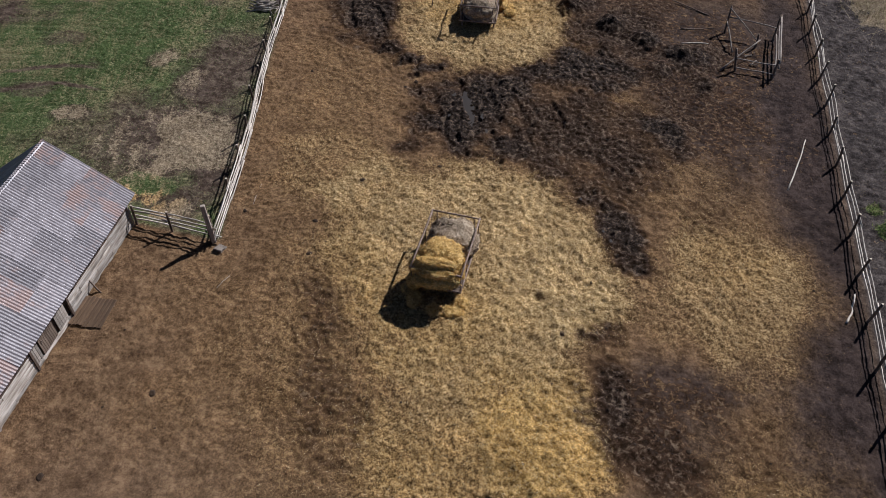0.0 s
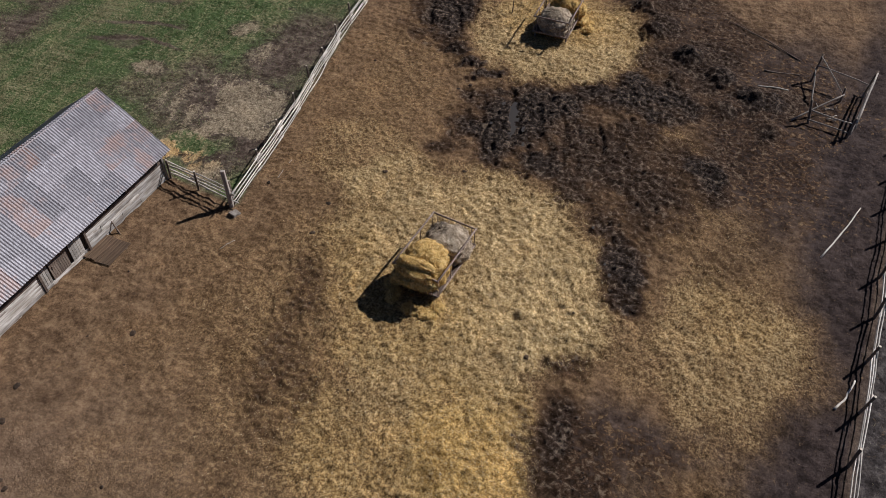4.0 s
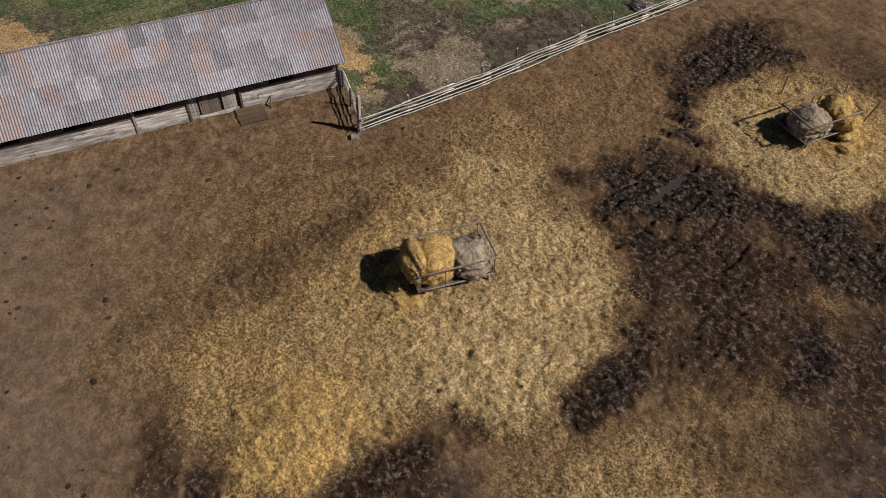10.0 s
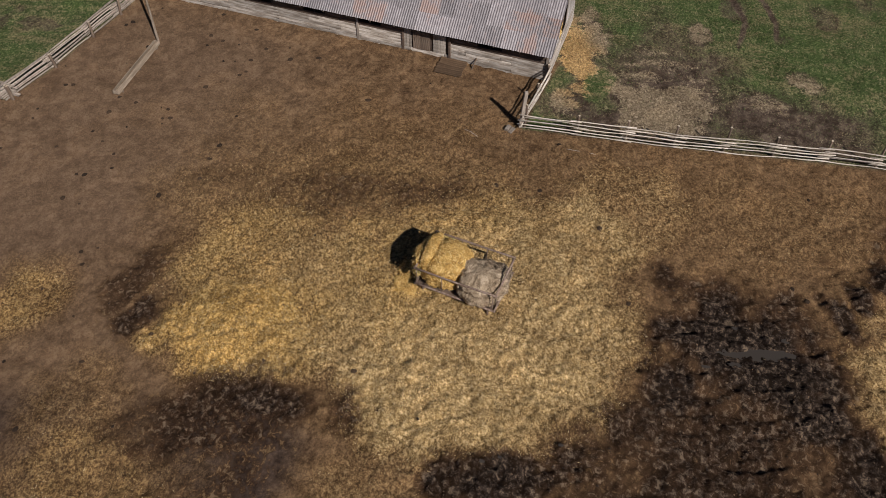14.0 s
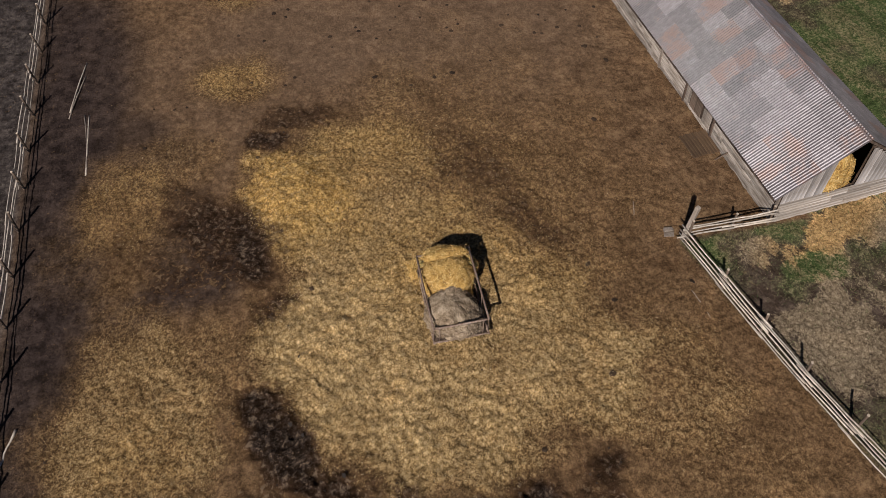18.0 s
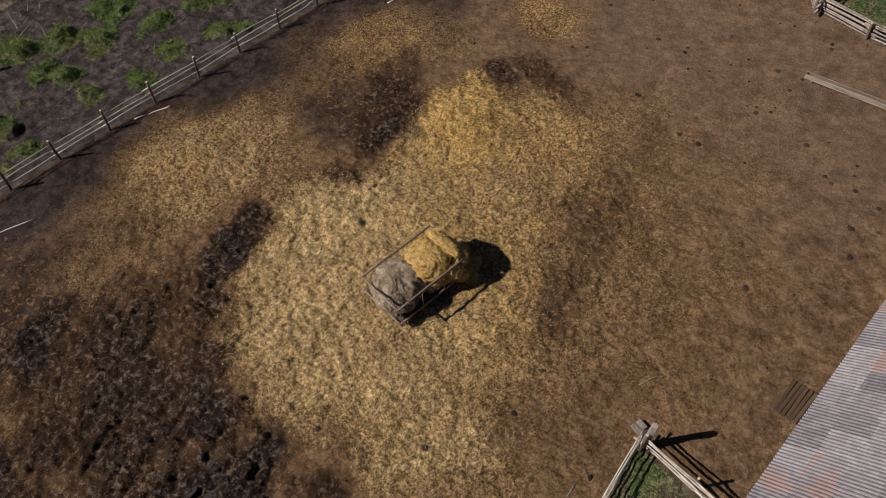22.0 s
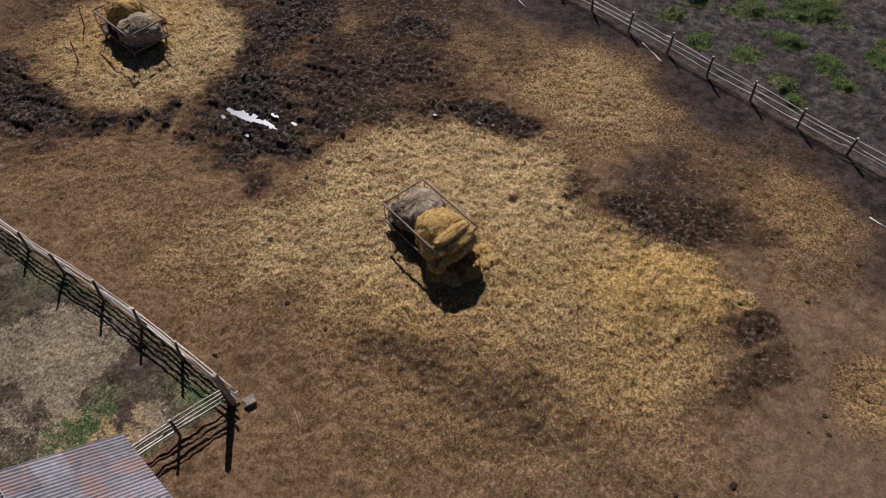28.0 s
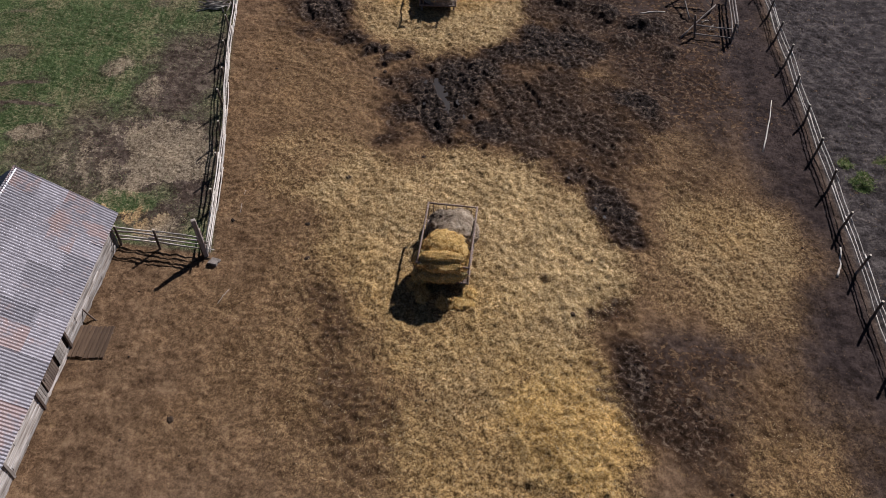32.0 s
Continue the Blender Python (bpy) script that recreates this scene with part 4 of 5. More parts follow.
for line_ in ([(-21.0, 1.1), (-17.6, 0.3), (-15.0, -0.4), (-11.7, -1.2), (-8.5, -2.3)], [(-8.5, -2.3), (-9.2, -5.4)], [(-9.2, -5.4), (-6.4, -6.0), (-3.4, -6.7), (-1.0, -7.3), (1.4, -7.9), (4.1, -8.5), (7.0, -9.6), (9.8, -10.4)]):
    make_fence("split_rail_fence", "weathered grey stacked split-rail fence at the yard's edge", line_, 1.1, STACK, 0.08, 0.06, MAT_WOOD, 0.20, 0.14, "stacked split-rail fences")


# ---- hay feeders ----
def loose_strands(name, parent, points, normals, material, rng, size=1.0, label="ragged loose strands of hay"):
    """Short stems lying on a surface, some of them standing off it."""
    n = len(points)
    d = rng.normal(0, 1, (n, 3))
    d -= normals * (d * normals).sum(1)[:, None] * 0.8
    d /= np.linalg.norm(d, axis=1)[:, None]
    s = np.cross(d, normals)
    s /= np.linalg.norm(s, axis=1)[:, None] + 1e-6
    ln, w = rng.uniform(0.05, 0.15, (n, 1)) * size, rng.uniform(0.004, 0.009, (n, 1))
    lift = normals * rng.uniform(0.0, 0.05, (n, 1)) - np.array([0, 0, 1.0]) * rng.uniform(0, 0.04, (n, 1))
    v = np.stack([points - d * ln + s * w, points - d * ln - s * w, points + d * ln - s * w + lift, points + d * ln + s * w + lift], 1).reshape(-1, 3)
    me = bpy.data.meshes.new(name)
    me.from_pydata(v.tolist(), [], np.arange(4 * n).reshape(-1, 4).tolist())
    me.materials.append(material)
    st = new(name, me)
    st.parent = parent
    st["kind"] = "stuff"
    st["label"] = label
    return st


def surface_points(me, count, rng, low=-9.0):
    tri = [(p.center[:], p.normal[:], p.area, [me.vertices[k].co[:] for k in p.vertices]) for p in me.polygons if len(p.vertices) <= 4 and p.center.z > low]
    area = np.array([t[2] for t in tri])
    pick = rng.choice(len(tri), count, p=area / area.sum())
    pts, nor = np.zeros((count, 3)), np.zeros((count, 3))
    for i, k in enumerate(pick):
        w = rng.dirichlet(np.ones(len(tri[k][3])))
        pts[i], nor[i] = w @ np.array(tri[k][3]), tri[k][1]
    return pts, nor


def clump(name, parent, at, size, seed, material, rough=0.22, flat=0.0, label="", turn=0.0):
    """A rounded, tousled lump of hay."""
    bm = bmesh.new()
    bmesh.ops.create_icosphere(bm, subdivisions=5, radius=1.0)
    for v in bm.verts:
        n = v.co.normalized()
        q = 1 + rough * (noise.noise(n * 1.7 + Vector((seed, 0, 0))) + 0.6 * noise.noise(n * 4.0 + Vector((0, seed, 0))) + 0.35 * noise.noise(n * 9.0 + Vector((seed, seed, 0))))
        v.co = Vector((n.x * size[0], n.y * size[1], n.z * size[2])) * q
        v.co.z = max(v.co.z, -size[2] * (1 - flat))
    for f in bm.faces:
        f.smooth = True
    ob = part(name, bm, material, parent, label)
    ob.matrix_local = pose(*at, 0, 0, turn)
    return ob


def lumpy_bale(name, radius, tall, material, base, at, tilt, seed, eaten, label, square=0.0, lumps=(), slope=0.0, rough=1.0):
    """A round bale: a sagging drum with a rough top, a hollow eaten into one side and slumped layers of hay against it."""
    rng = np.random.RandomState(seed)
    bm = bmesh.new()
    rings, sides = 26, 80
    grid = []
    def shape(a, f):
        sq = (abs(math.cos(a)) ** 4 + abs(math.sin(a)) ** 4) ** -0.25
        r = radius * (1 + square * (sq - 1)) * (1.0 + rough * 0.07 * math.sin(3 * a + seed) + rough * 0.05 * math.sin(5 * a + 2 * f + seed))
        r *= 0.90 + 0.14 * math.sin(math.pi * min(1.0, f * 0.85 + 0.2))
        r *= 1.0 - 0.24 * (max(0.0, f - 0.72) / 0.28) ** 2
        r *= 1.0 - math.exp(-((((a - eaten[0] + math.pi) % (2 * math.pi)) - math.pi) / 0.8) ** 2) * eaten[1] * (0.3 + 0.7 * f)
        r -= 0.12 * max(0.0, math.sin(f * 9 + 0.8 * math.sin(2 * a + seed) + seed)) ** 4
        r += rough * 0.34 * noise.noise(Vector((1.7 * math.cos(a), 1.7 * math.sin(a), 2.0 * f + seed))) + 0.14 * noise.noise(Vector((5 * math.cos(a), 5 * math.sin(a), 7 * f + seed)))
        return r
    def droop(px, py):
        """Sag of the top towards the eaten side, and its folds."""
        u = (px * math.cos(eaten[0]) + py * math.sin(eaten[0])) / radius
        fold = 0.30 * noise.noise(Vector((px * 1.3, py * 1.3, seed + 5.0))) + 0.12 * noise.noise(Vector((px * 3.5, py * 3.5, seed + 1.0)))
        return rough * fold - slope * max(0.0, u + 0.15) ** 1.3 - slope * 0.25 * max(0.0, -u) ** 2
    for i in range(rings + 1):
        f = i / rings
        row = []
        for k in range(sides):
            a = 2 * math.pi * k / sides
            r = shape(a, f) + rng.uniform(-0.025, 0.025)
            px, py = r * math.cos(a), r * math.sin(a)
            row.append(bm.verts.new((px, py, tall * f + rng.uniform(-0.02, 0.02) + f * f * droop(px, py))))
        grid.append(row)
    for lo, hi in zip(grid, grid[1:]):
        for k in range(sides):
            bm.faces.new((lo[k], lo[(k + 1) % sides], hi[(k + 1) % sides], hi[k]))
    prev = grid[-1]
    for q in (0.93, 0.84, 0.74, 0.64, 0.54, 0.44, 0.34, 0.24, 0.12):
        row = []
        for k in range(sides):
            base_v = grid[-1][k].co
            px, py = base_v.x * q, base_v.y * q
            row.append(bm.verts.new((px, py, tall + 0.16 * (1 - q * q) + droop(px, py) + rng.uniform(-0.02, 0.02))))
        for k in range(sides):
            bm.faces.new((prev[k], prev[(k + 1) % sides], row[(k + 1) % sides], row[k]))
        prev = row
    mid = bm.verts.new((0, 0, tall + 0.16 + droop(0, 0)))
    for k in range(sides):
        bm.faces.new((prev[k], prev[(k + 1) % sides], mid))
    bm.faces.new(list(reversed(grid[0])))
    for f in bm.faces:
        f.smooth = True
    ob = thing(name, label, "hay bale", "hay bales in the feeders")
    ob.matrix_world = base @ pose(*at, *tilt)
    core = part("core", bm, material, ob)
    strand = MAT_STRAND if material is MAT_HAY else MAT_OLDSTRAND
    pts, nor = surface_points(core.data, 4200 if material is MAT_HAY else 1000, rng, 0.1)
    loose_strands("fringe", ob, pts, nor, strand, rng)
    for k, (pos, size, turn, mat) in enumerate(lumps):
        c = clump("pulled_layer", ob, pos, size, seed + 3.1 * k, mat or material, 0.2, 0.0, "slumped layer of pulled hay", turn)
        pts, nor = surface_points(c.data, 900, rng)
        loose_strands("fringe", c, pts, nor, strand, rng)
    return ob


MAT_STRAND = island_mix("hay_strands", [(0.0, (0.42, 0.23, 0.055)), (0.5, (0.68, 0.44, 0.13)), (1.0, (0.88, 0.68, 0.30))])
MAT_OLDSTRAND = island_mix("old_hay_strands", [(0.0, (0.12, 0.085, 0.050)), (0.5, (0.28, 0.21, 0.135)), (1.0, (0.48, 0.385, 0.27))])


def make_feeder(at, turn, length, width, top, label):
    f = thing("hay_feeder", label, "hay feeder", "hay feeders", at=at, turn=turn)
    bm = bmesh.new()
    bar(bm, width - 0.1, length - 0.1, 0.08, pose(0, 0, 0.42), 0.01)
    part("floor", bm, MAT_DARKWOOD, f)
    r = 0.035
    hw, hl = width / 2, length / 2
    for x in (-hw, hw):
        for z, rr in ((top, 0.05), (0.5, 0.05)):
            pole_part("side_rail", (x, -hl - 0.05, z), (x, hl + 0.05, z + random.uniform(-0.03, 0.03)), rr, rr, 0.015, MAT_RAIL, f)
        for k in range(4):
            y = -hl + 0.1 + k * (length - 0.2) / 3
            pole_part("upright", (x, y, 0.5), (x + random.uniform(-0.02, 0.02), y, top), 0.02, 0.02, 0.01, MAT_RAIL, f, steps=2)
        for y in (-hl + 0.35, hl - 0.35):
            pole_part("leg", (x * 0.9, y, -0.1), (x * 0.9, y, 0.46), 0.06, 0.06, 0.0, MAT_RAIL, f, steps=2)
    for y in (-hl, hl):
        for z, rr in ((top, 0.05), (0.5, 0.05)):
            pole_part("end_rail", (-hw - 0.05, y, z), (hw + 0.05, y, z), rr, rr, 0.01, MAT_RAIL, f)
        for k in range(4 if y > 0 else 2):
            x = -hw + 0.25 + k * (width - 0.5) / (3 if y > 0 else 1)
            pole_part("upright", (x, y, 0.5), (x, y, top), 0.02, 0.02, 0.01, MAT_RAIL, f, steps=2)
    return f


F1 = pose(0.62, 25.80, ground_z(0.62, 25.8), 0, 0, -14.6)
make_feeder(F1.translation, -14.6, 3.95, 2.42, 1.62, "long hay feeder of worn steel rails holding two bales")
lumpy_bale("hay_bale", 1.12, 1.50, MAT_HAY, F1, (-0.02, -0.86, 0.46), (3, -2, 0), 3, (-1.6, 0.12), "golden round hay bale slumping out of the feeder", 0.25,
           (((0.0, -0.74, 1.42), (1.08, 0.30, 0.22), 2, None), ((-0.04, -1.06, 1.16), (1.14, 0.34, 0.25), -3, None), ((0.05, -1.20, 0.66), (1.10, 0.34, 0.36), 3, MAT_GREENHAY), ((-0.98, -0.50, 0.80), (0.40, 0.50, 0.38), 30, MAT_GREENHAY), ((-1.02, -0.9, 0.12), (0.40, 0.46, 0.40), 10, MAT_GREENHAY)), 0.22, 0.5)
lumpy_bale("hay_bale", 1.14, 1.34, MAT_OLDHAY, F1, (0.12, 0.92, 0.46), (-2, 3, 0), 8, (2.9, 0.30), "grey-brown half-eaten round hay bale in the feeder", 0.2,
           (((-0.80, 0.05, 0.40), (0.42, 0.80, 0.46), 8, MAT_DARKHAY), ((-0.72, 0.60, 0.55), (0.46, 0.55, 0.40), -20, MAT_DARKHAY), ((-0.25, 0.86, 0.40), (0.80, 0.30, 0.40), 0, MAT_DARKHAY)), 0.45, 0.35)
loft = thing("loft_hay", "golden loose hay filling the barn's open gable", "hay")
loft.matrix_world = barn.matrix_world @ pose(-2.95, -0.75, 0)
for k, (p_, size) in enumerate((((0, 0.08, 1.75), (0.92, 0.72, 1.95)), ((0.15, 0.40, 1.55), (0.62, 0.40, 0.50)), ((-0.62, 0.02, 1.55), (0.66, 0.62, 1.45)))):
    c = clump("heap", loft, p_, size, 11.0 + k, MAT_HAY, 0.16)
    rng = np.random.RandomState(90 + k)
    pts, nor = surface_points(c.data, 1200, rng)
    loose_strands("fringe", c, pts, nor, MAT_STRAND, rng)
spill = tagged(new("hay_litter"), "golden hay pulled out onto the ground", "hay", kind="stuff")
for k, (sx, sy, sr) in enumerate(((0.95, 22.9, 0.50), (1.35, 23.3, 0.36), (-0.9, 23.5, 0.42), (-1.25, 24.1, 0.34), (0.1, 22.9, 0.4), (5.0, 51.3, 0.6), (5.3, 50.4, 0.45))):
    c = clump("tuft", spill, (sx, sy, ground_z(sx, sy) + 0.03), (sr, sr * 0.75, 0.16), 2.0 + k, MAT_HAY if k != 3 else MAT_GREENHAY, 0.35, 0.4, "", 40 * k)
    rng = np.random.RandomState(60 + k)
    pts, nor = surface_points(c.data, 700, rng)
    loose_strands("fringe", c, pts, nor, MAT_STRAND, rng, 1.3)
F2 = pose(3.15, 50.0, ground_z(3.15, 50.0), 0, 0, -8)
make_feeder(F2.translation, -8, 3.9, 2.45, 1.62, "second hay feeder of worn steel rails with bales")
lumpy_bale("hay_bale", 1.14, 1.16, MAT_OLDHAY, F2, (0.05, -0.85, 0.46), (0, 0, 0), 12, (4.2, 0.2), "grey-brown round hay bale in the feeder", 0.3, (), 0.3, 0.3)
lumpy_bale("hay_bale", 1.02, 1.42, MAT_HAY, F2, (0.18, 1.12, 0.46), (-4, 6, 0), 15, (0.4, 0.14), "golden round hay bale slumping over the feeder's rail", 0.1,
           (((0.95, 0.25, 0.55), (0.42, 0.70, 0.42), 10, None), ((1.10, 0.30, -0.15), (0.60, 0.80, 0.34), 0, None)), 0.35, 0.5)


# ---- loose timber and small things of the yard ----
def lying_pole(label, a, b, r, material=MAT_POLE, bend=0.06, lift=0.0, group="poles lying in the yard"):
    za, zb = ground_z(*a), ground_z(*b)
    bm = bmesh.new()
    stick(bm, (a[0], a[1], za + r * 0.9 + lift), (b[0], b[1], zb + r * 0.9 + lift), r, r * 0.7, bend, 8, 8)
    for f in bm.faces:
        f.smooth = True
    ob = part("fallen_pole", bm, material, None)
    return tagged(ob, label, "pole", group)


lying_pole("long peeled pole lying on bare earth", (19.85, 32.2), (22.3, 36.7), 0.045)
lying_pole("crooked stick lying beside the fence", (19.7, 22.7), (20.75, 24.5), 0.06, MAT_POLE, 0.12)
lying_pole("long thin pole lying on bare earth", (14.3, 9.0), (13.25, 4.3), 0.04)
lying_pole("long thin pole lying on bare earth", (14.15, 8.4), (13.5, 4.1), 0.035, MAT_WOOD)
lying_pole("long thin pole lying on bare earth", (14.2, 3.5), (12.5, -0.6), 0.04)
lying_pole("long thin pole lying on bare earth", (14.35, 4.0), (12.75, 0.6), 0.035, MAT_WOOD)
lying_pole("short pale pole lying by the dung heap", (16.9, 46.8), (18.9, 47.2), 0.05)
lying_pole("dark pole lying by the broken pen", (17.4, 49.1), (19.7, 49.2), 0.05, MAT_POST)
lying_pole("dark pole lying by the broken pen", (19.9, 51.0), (15.6, 54.6), 0.05, MAT_POST)
lying_pole("pale stick lying beside the gate", (-9.6, 30.0), (-9.4, 31.6), 0.016, MAT_WOOD)
lying_pole("pale stick trodden into the earth", (-10.4, 24.2), (-9.9, 25.0), 0.018, MAT_WOOD)


def make_pen():
    """A tumbledown calf pen of poles."""
    o = Vector((19.3, 44.0, 0))
    pen = thing("broken_pen", "tumbledown calf pen of grey poles and dark posts", "pen", at=o)
    def g(x, y, z=0.0):
        return Vector((x, y, ground_z(x, y) + z)) - o
    for a, b, r in (((20.0, 44.0, -0.2), (19.7, 44.3, 1.55), 0.08), ((20.4, 48.6, -0.2), (20.7, 49.5, 1.7), 0.075), ((22.2, 43.2, -0.2), (22.3, 43.4, 1.3), 0.08), ((23.5, 47.6, -0.2), (24.2, 49.1, 1.3), 0.08), ((22.1, 46.9, -0.2), (22.1, 47.0, 1.0), 0.07)):
        pole_part("post", g(*a), g(*b), r, r * 0.9, 0.03, MAT_POST, pen)
    for a, b, r in (((18.9, 43.9, 0.1), (21.95, 46.2, 1.05), 0.055), ((19.7, 44.2, 0.9), (22.2, 43.3, 0.95), 0.045), ((20.5, 48.9, 1.1), (23.6, 47.8, 1.0), 0.045), ((20.6, 49.4, 1.55), (22.3, 47.2, 0.3), 0.04),
                    ((22.3, 43.2, 0.25), (23.9, 48.2, 0.3), 0.06), ((22.4, 43.2, 0.75), (24.0, 48.4, 0.85), 0.06), ((22.3, 43.1, 1.2), (24.2, 49.0, 1.2), 0.07), ((19.8, 44.0, 0.3), (22.2, 43.2, 0.3), 0.045), ((20.2, 45.9, 0.2), (20.5, 49.2, 0.75), 0.05)):
        pole_part("rail", g(*a), g(*b), r, r * 0.8, 0.05, MAT_WOOD, pen)
    for k in range(7):
        x, y = 20.6 + random.uniform(0, 1.2), 44.4 + random.uniform(0, 1.8)
        pole_part("broken_slat", g(x, y, 0.06), g(x + random.uniform(-0.8, 0.8), y + random.uniform(-0.8, 0.8), 0.1), 0.03, 0.025, 0.02, MAT_WOOD, pen)


make_pen()


def make_trough():
    ends = Vector((-14.95, 3.95, 0)), Vector((-9.8, 3.55, 0))
    d = ends[1] - ends[0]
    t = thing("feed_trough", "long shallow plank trough, weathered grey, standing on earth", "trough", at=((ends[0] + ends[1]) / 2).to_tuple(), turn=math.degrees(math.atan2(d.y, d.x)))
    z = ground_z(-12.3, 3.7)
    ln = d.length
    bm = bmesh.new()
    bar(bm, ln, 0.28, 0.04, pose(0, 0, z + 0.14), 0.008)
    part("bottom_board", bm, MAT_OLDPLANK, t)
    for s in (-1, 1):
        bm = bmesh.new()
        bar(bm, ln, 0.035, 0.26, pose(0, s * 0.165, z + 0.25, s * 14, 0, 0), 0.008)
        part("side_board", bm, MAT_OLDPLANK, t)
        bm = bmesh.new()
        bar(bm, 0.04, 0.33, 0.24, pose(s * (ln / 2 - 0.02), 0, z + 0.24), 0.008)
        part("end_board", bm, MAT_OLDPLANK, t)
    for k in (-0.42, 0.0, 0.42):
        bm = bmesh.new()
        bar(bm, 0.12, 0.44, 0.14, pose(k * ln, 0, z + 0.05), 0.01)
        part("foot", bm, MAT_POST, t)


make_trough()


def single(name, label, category, a, b, r, material, group="", sink=0.25):
    """A post standing in the earth at a, its top at b (x, y, height)."""
    bm = bmesh.new()
    z = ground_z(a[0], a[1])
    stick(bm, (a[0], a[1], z - sink), (b[0], b[1], z + b[2]), r, r * 0.85, 0.02, 9, 6)
    return tagged(part(name, bm, material, None), label, category, group)


single("leaning_beam", "heavy grey beam leaning from the trough to the fence", "beam", (-15.2, 3.9), (-19.7, 1.2, 2.0), 0.085, MAT_OLDPLANK, "", 0.0)
single("post", "tall dark stake standing beside the fence", "post", (-19.2, -1.5), (-20.6, -2.3, 1.9), 0.06, MAT_POST)
for a, b, h in (((-0.31, 51.3), (-0.25, 51.25), 1.35), ((2.0, 51.5), (2.05, 51.5), 1.25), ((2.2, 53.9), (2.25, 53.7), 1.4), ((4.2, 53.4), (4.5, 53.7), 1.5)):
    single("stake", "rusty stake standing in the straw behind the feeder", "stake", a, (*b, h), 0.04, MAT_POST, "stakes behind the feeder")
lying_pole("pale weathered beam lying on grass behind the barn", (-26.0, 27.65), (-28.1, 28.4), 0.10, MAT_POLE, 0.03, 0.0, "")
single("dead_trunk", "dark bare trunk leaning in the bog", "stump", (32.0, 26.9), (32.8, 26.6, 1.7), 0.13, MAT_POST)
single("dead_trunk", "dark charred stump leaning in the bog", "stump", (31.6, 29.2), (31.7, 29.0, 1.3), 0.14, MAT_POST)

heap = thing("brushwood_heap", "heap of cut grey branches stacked by the pole fence", "firewood", at=(-12.1, 50.6, 0))
for k in range(46):
    a = random.gauss(0.15, 0.5)
    ln = random.uniform(0.35, 0.75)
    c = Vector((random.gauss(0, 0.42), random.gauss(0, 0.38), 0))
    c.z = ground_z(-12.1 + c.x, 50.6 + c.y) + 0.05 + max(0.0, 0.55 - 0.7 * c.length) * random.random()
    d = Vector((math.cos(a), math.sin(a), random.uniform(-0.15, 0.15))) * ln
    pole_part("branch", c - d, c + d, 0.045, 0.03, 0.03, MAT_WOOD if k % 3 else MAT_POLE, heap, steps=3)

deck = thing("door_deck", "worn duckboard of planks laid before the barn door", "deck", at=(-15.75, 22.55, 0), turn=80.1)
dz = ground_z(-15.75, 22.55)
bm = bmesh.new()
bar(bm, 1.7, 0.15, 0.05, Matrix(), 0.008)
plank = mesh_of("plank", bm, MAT_DECK)
for k in range(9):
    piece("plank", plank, deck, pose(random.uniform(-0.05, 0.05), -0.7 + k * 0.175, dz + 0.06 + random.uniform(0, 0.015), 0, random.uniform(-1, 1), random.uniform(-1.5, 1.5)))
for s in (-0.55, 0.55):
    bm = bmesh.new()
    bar(bm, 0.1, 1.5, 0.06, pose(s, 0, dz + 0.005), 0.008)
    part("bearer", bm, MAT_POST, deck)

jamb = thing("wall_prop", "dark pole propped against the barn wall", "prop", at=(-16.4, 24.2, 0))
pole_part("shaft", (-0.35, 0.1, 1.3), (0.6, -0.4, ground_z(-15.8, 23.8) - 0.02), 0.045, 0.04, 0.02, MAT_POST, jamb)

tank = thing("water_tank", "white plastic water tank standing behind the fence", "tank", at=(-23.0, -3.6, ground_z(-23.0, -3.6)))
bm = bmesh.new()
prof = [(0.0, 0.0), (0.55, 0.0), (0.6, 0.06), (0.6, 0.95), (0.5, 1.1), (0.2, 1.18), (0.0, 1.18)]
rows_ = [[bm.verts.new((r * math.cos(k * 6.2832 / 24), r * math.sin(k * 6.2832 / 24), z)) for k in range(24)] for r, z in prof[1:-1]]
for lo, hi in zip(rows_, rows_[1:]):
    for k in range(24):
        bm.faces.new((lo[k], lo[(k + 1) % 24], hi[(k + 1) % 24], hi[k])).smooth = True
bm.faces.new(rows_[-1])
part("shell", bm, MAT_WHITE, tank)
bm = bmesh.new()
bmesh.ops.create_cone(bm, cap_ends=True, segments=20, radius1=0.17, radius2=0.16, depth=0.07, matrix=pose(0, 0, 1.2))
part("lid", bm, MAT_RAIL, tank, "dark screw lid")

# puddles in the ruts
def puddle(cx, cy, rx, ry, depth):
    xs, ys = np.meshgrid(np.linspace(cx - rx * 0.5, cx + rx * 0.5, 5), np.linspace(cy - ry * 0.6, cy + ry * 0.6, 9))
    z = (ground_z(cx, cy) if depth > 0.1 else float(np.percentile(height(xs.ravel(), ys.ravel()), 50))) + depth
    bm = bmesh.new()
    ring = []
    for k in range(36):
        a = k * 6.2832 / 36
        w = 1 + 0.40 * noise.noise(Vector((2 * math.cos(a) + cx, 2 * math.sin(a) + cy, 3.0))) + 0.25 * noise.noise(Vector((5 * math.cos(a) + cx, 9 * math.sin(a) + cy, 8.0)))
        ring.append(bm.verts.new((cx + rx * w * math.cos(a), cy + ry * w * math.sin(a), z)))
    bm.faces.new(ring)
    tagged(part("puddle", bm, MAT_WATER, None), "shallow muddy puddle standing in the ruts", "puddle", "puddles in the ruts", "structure")


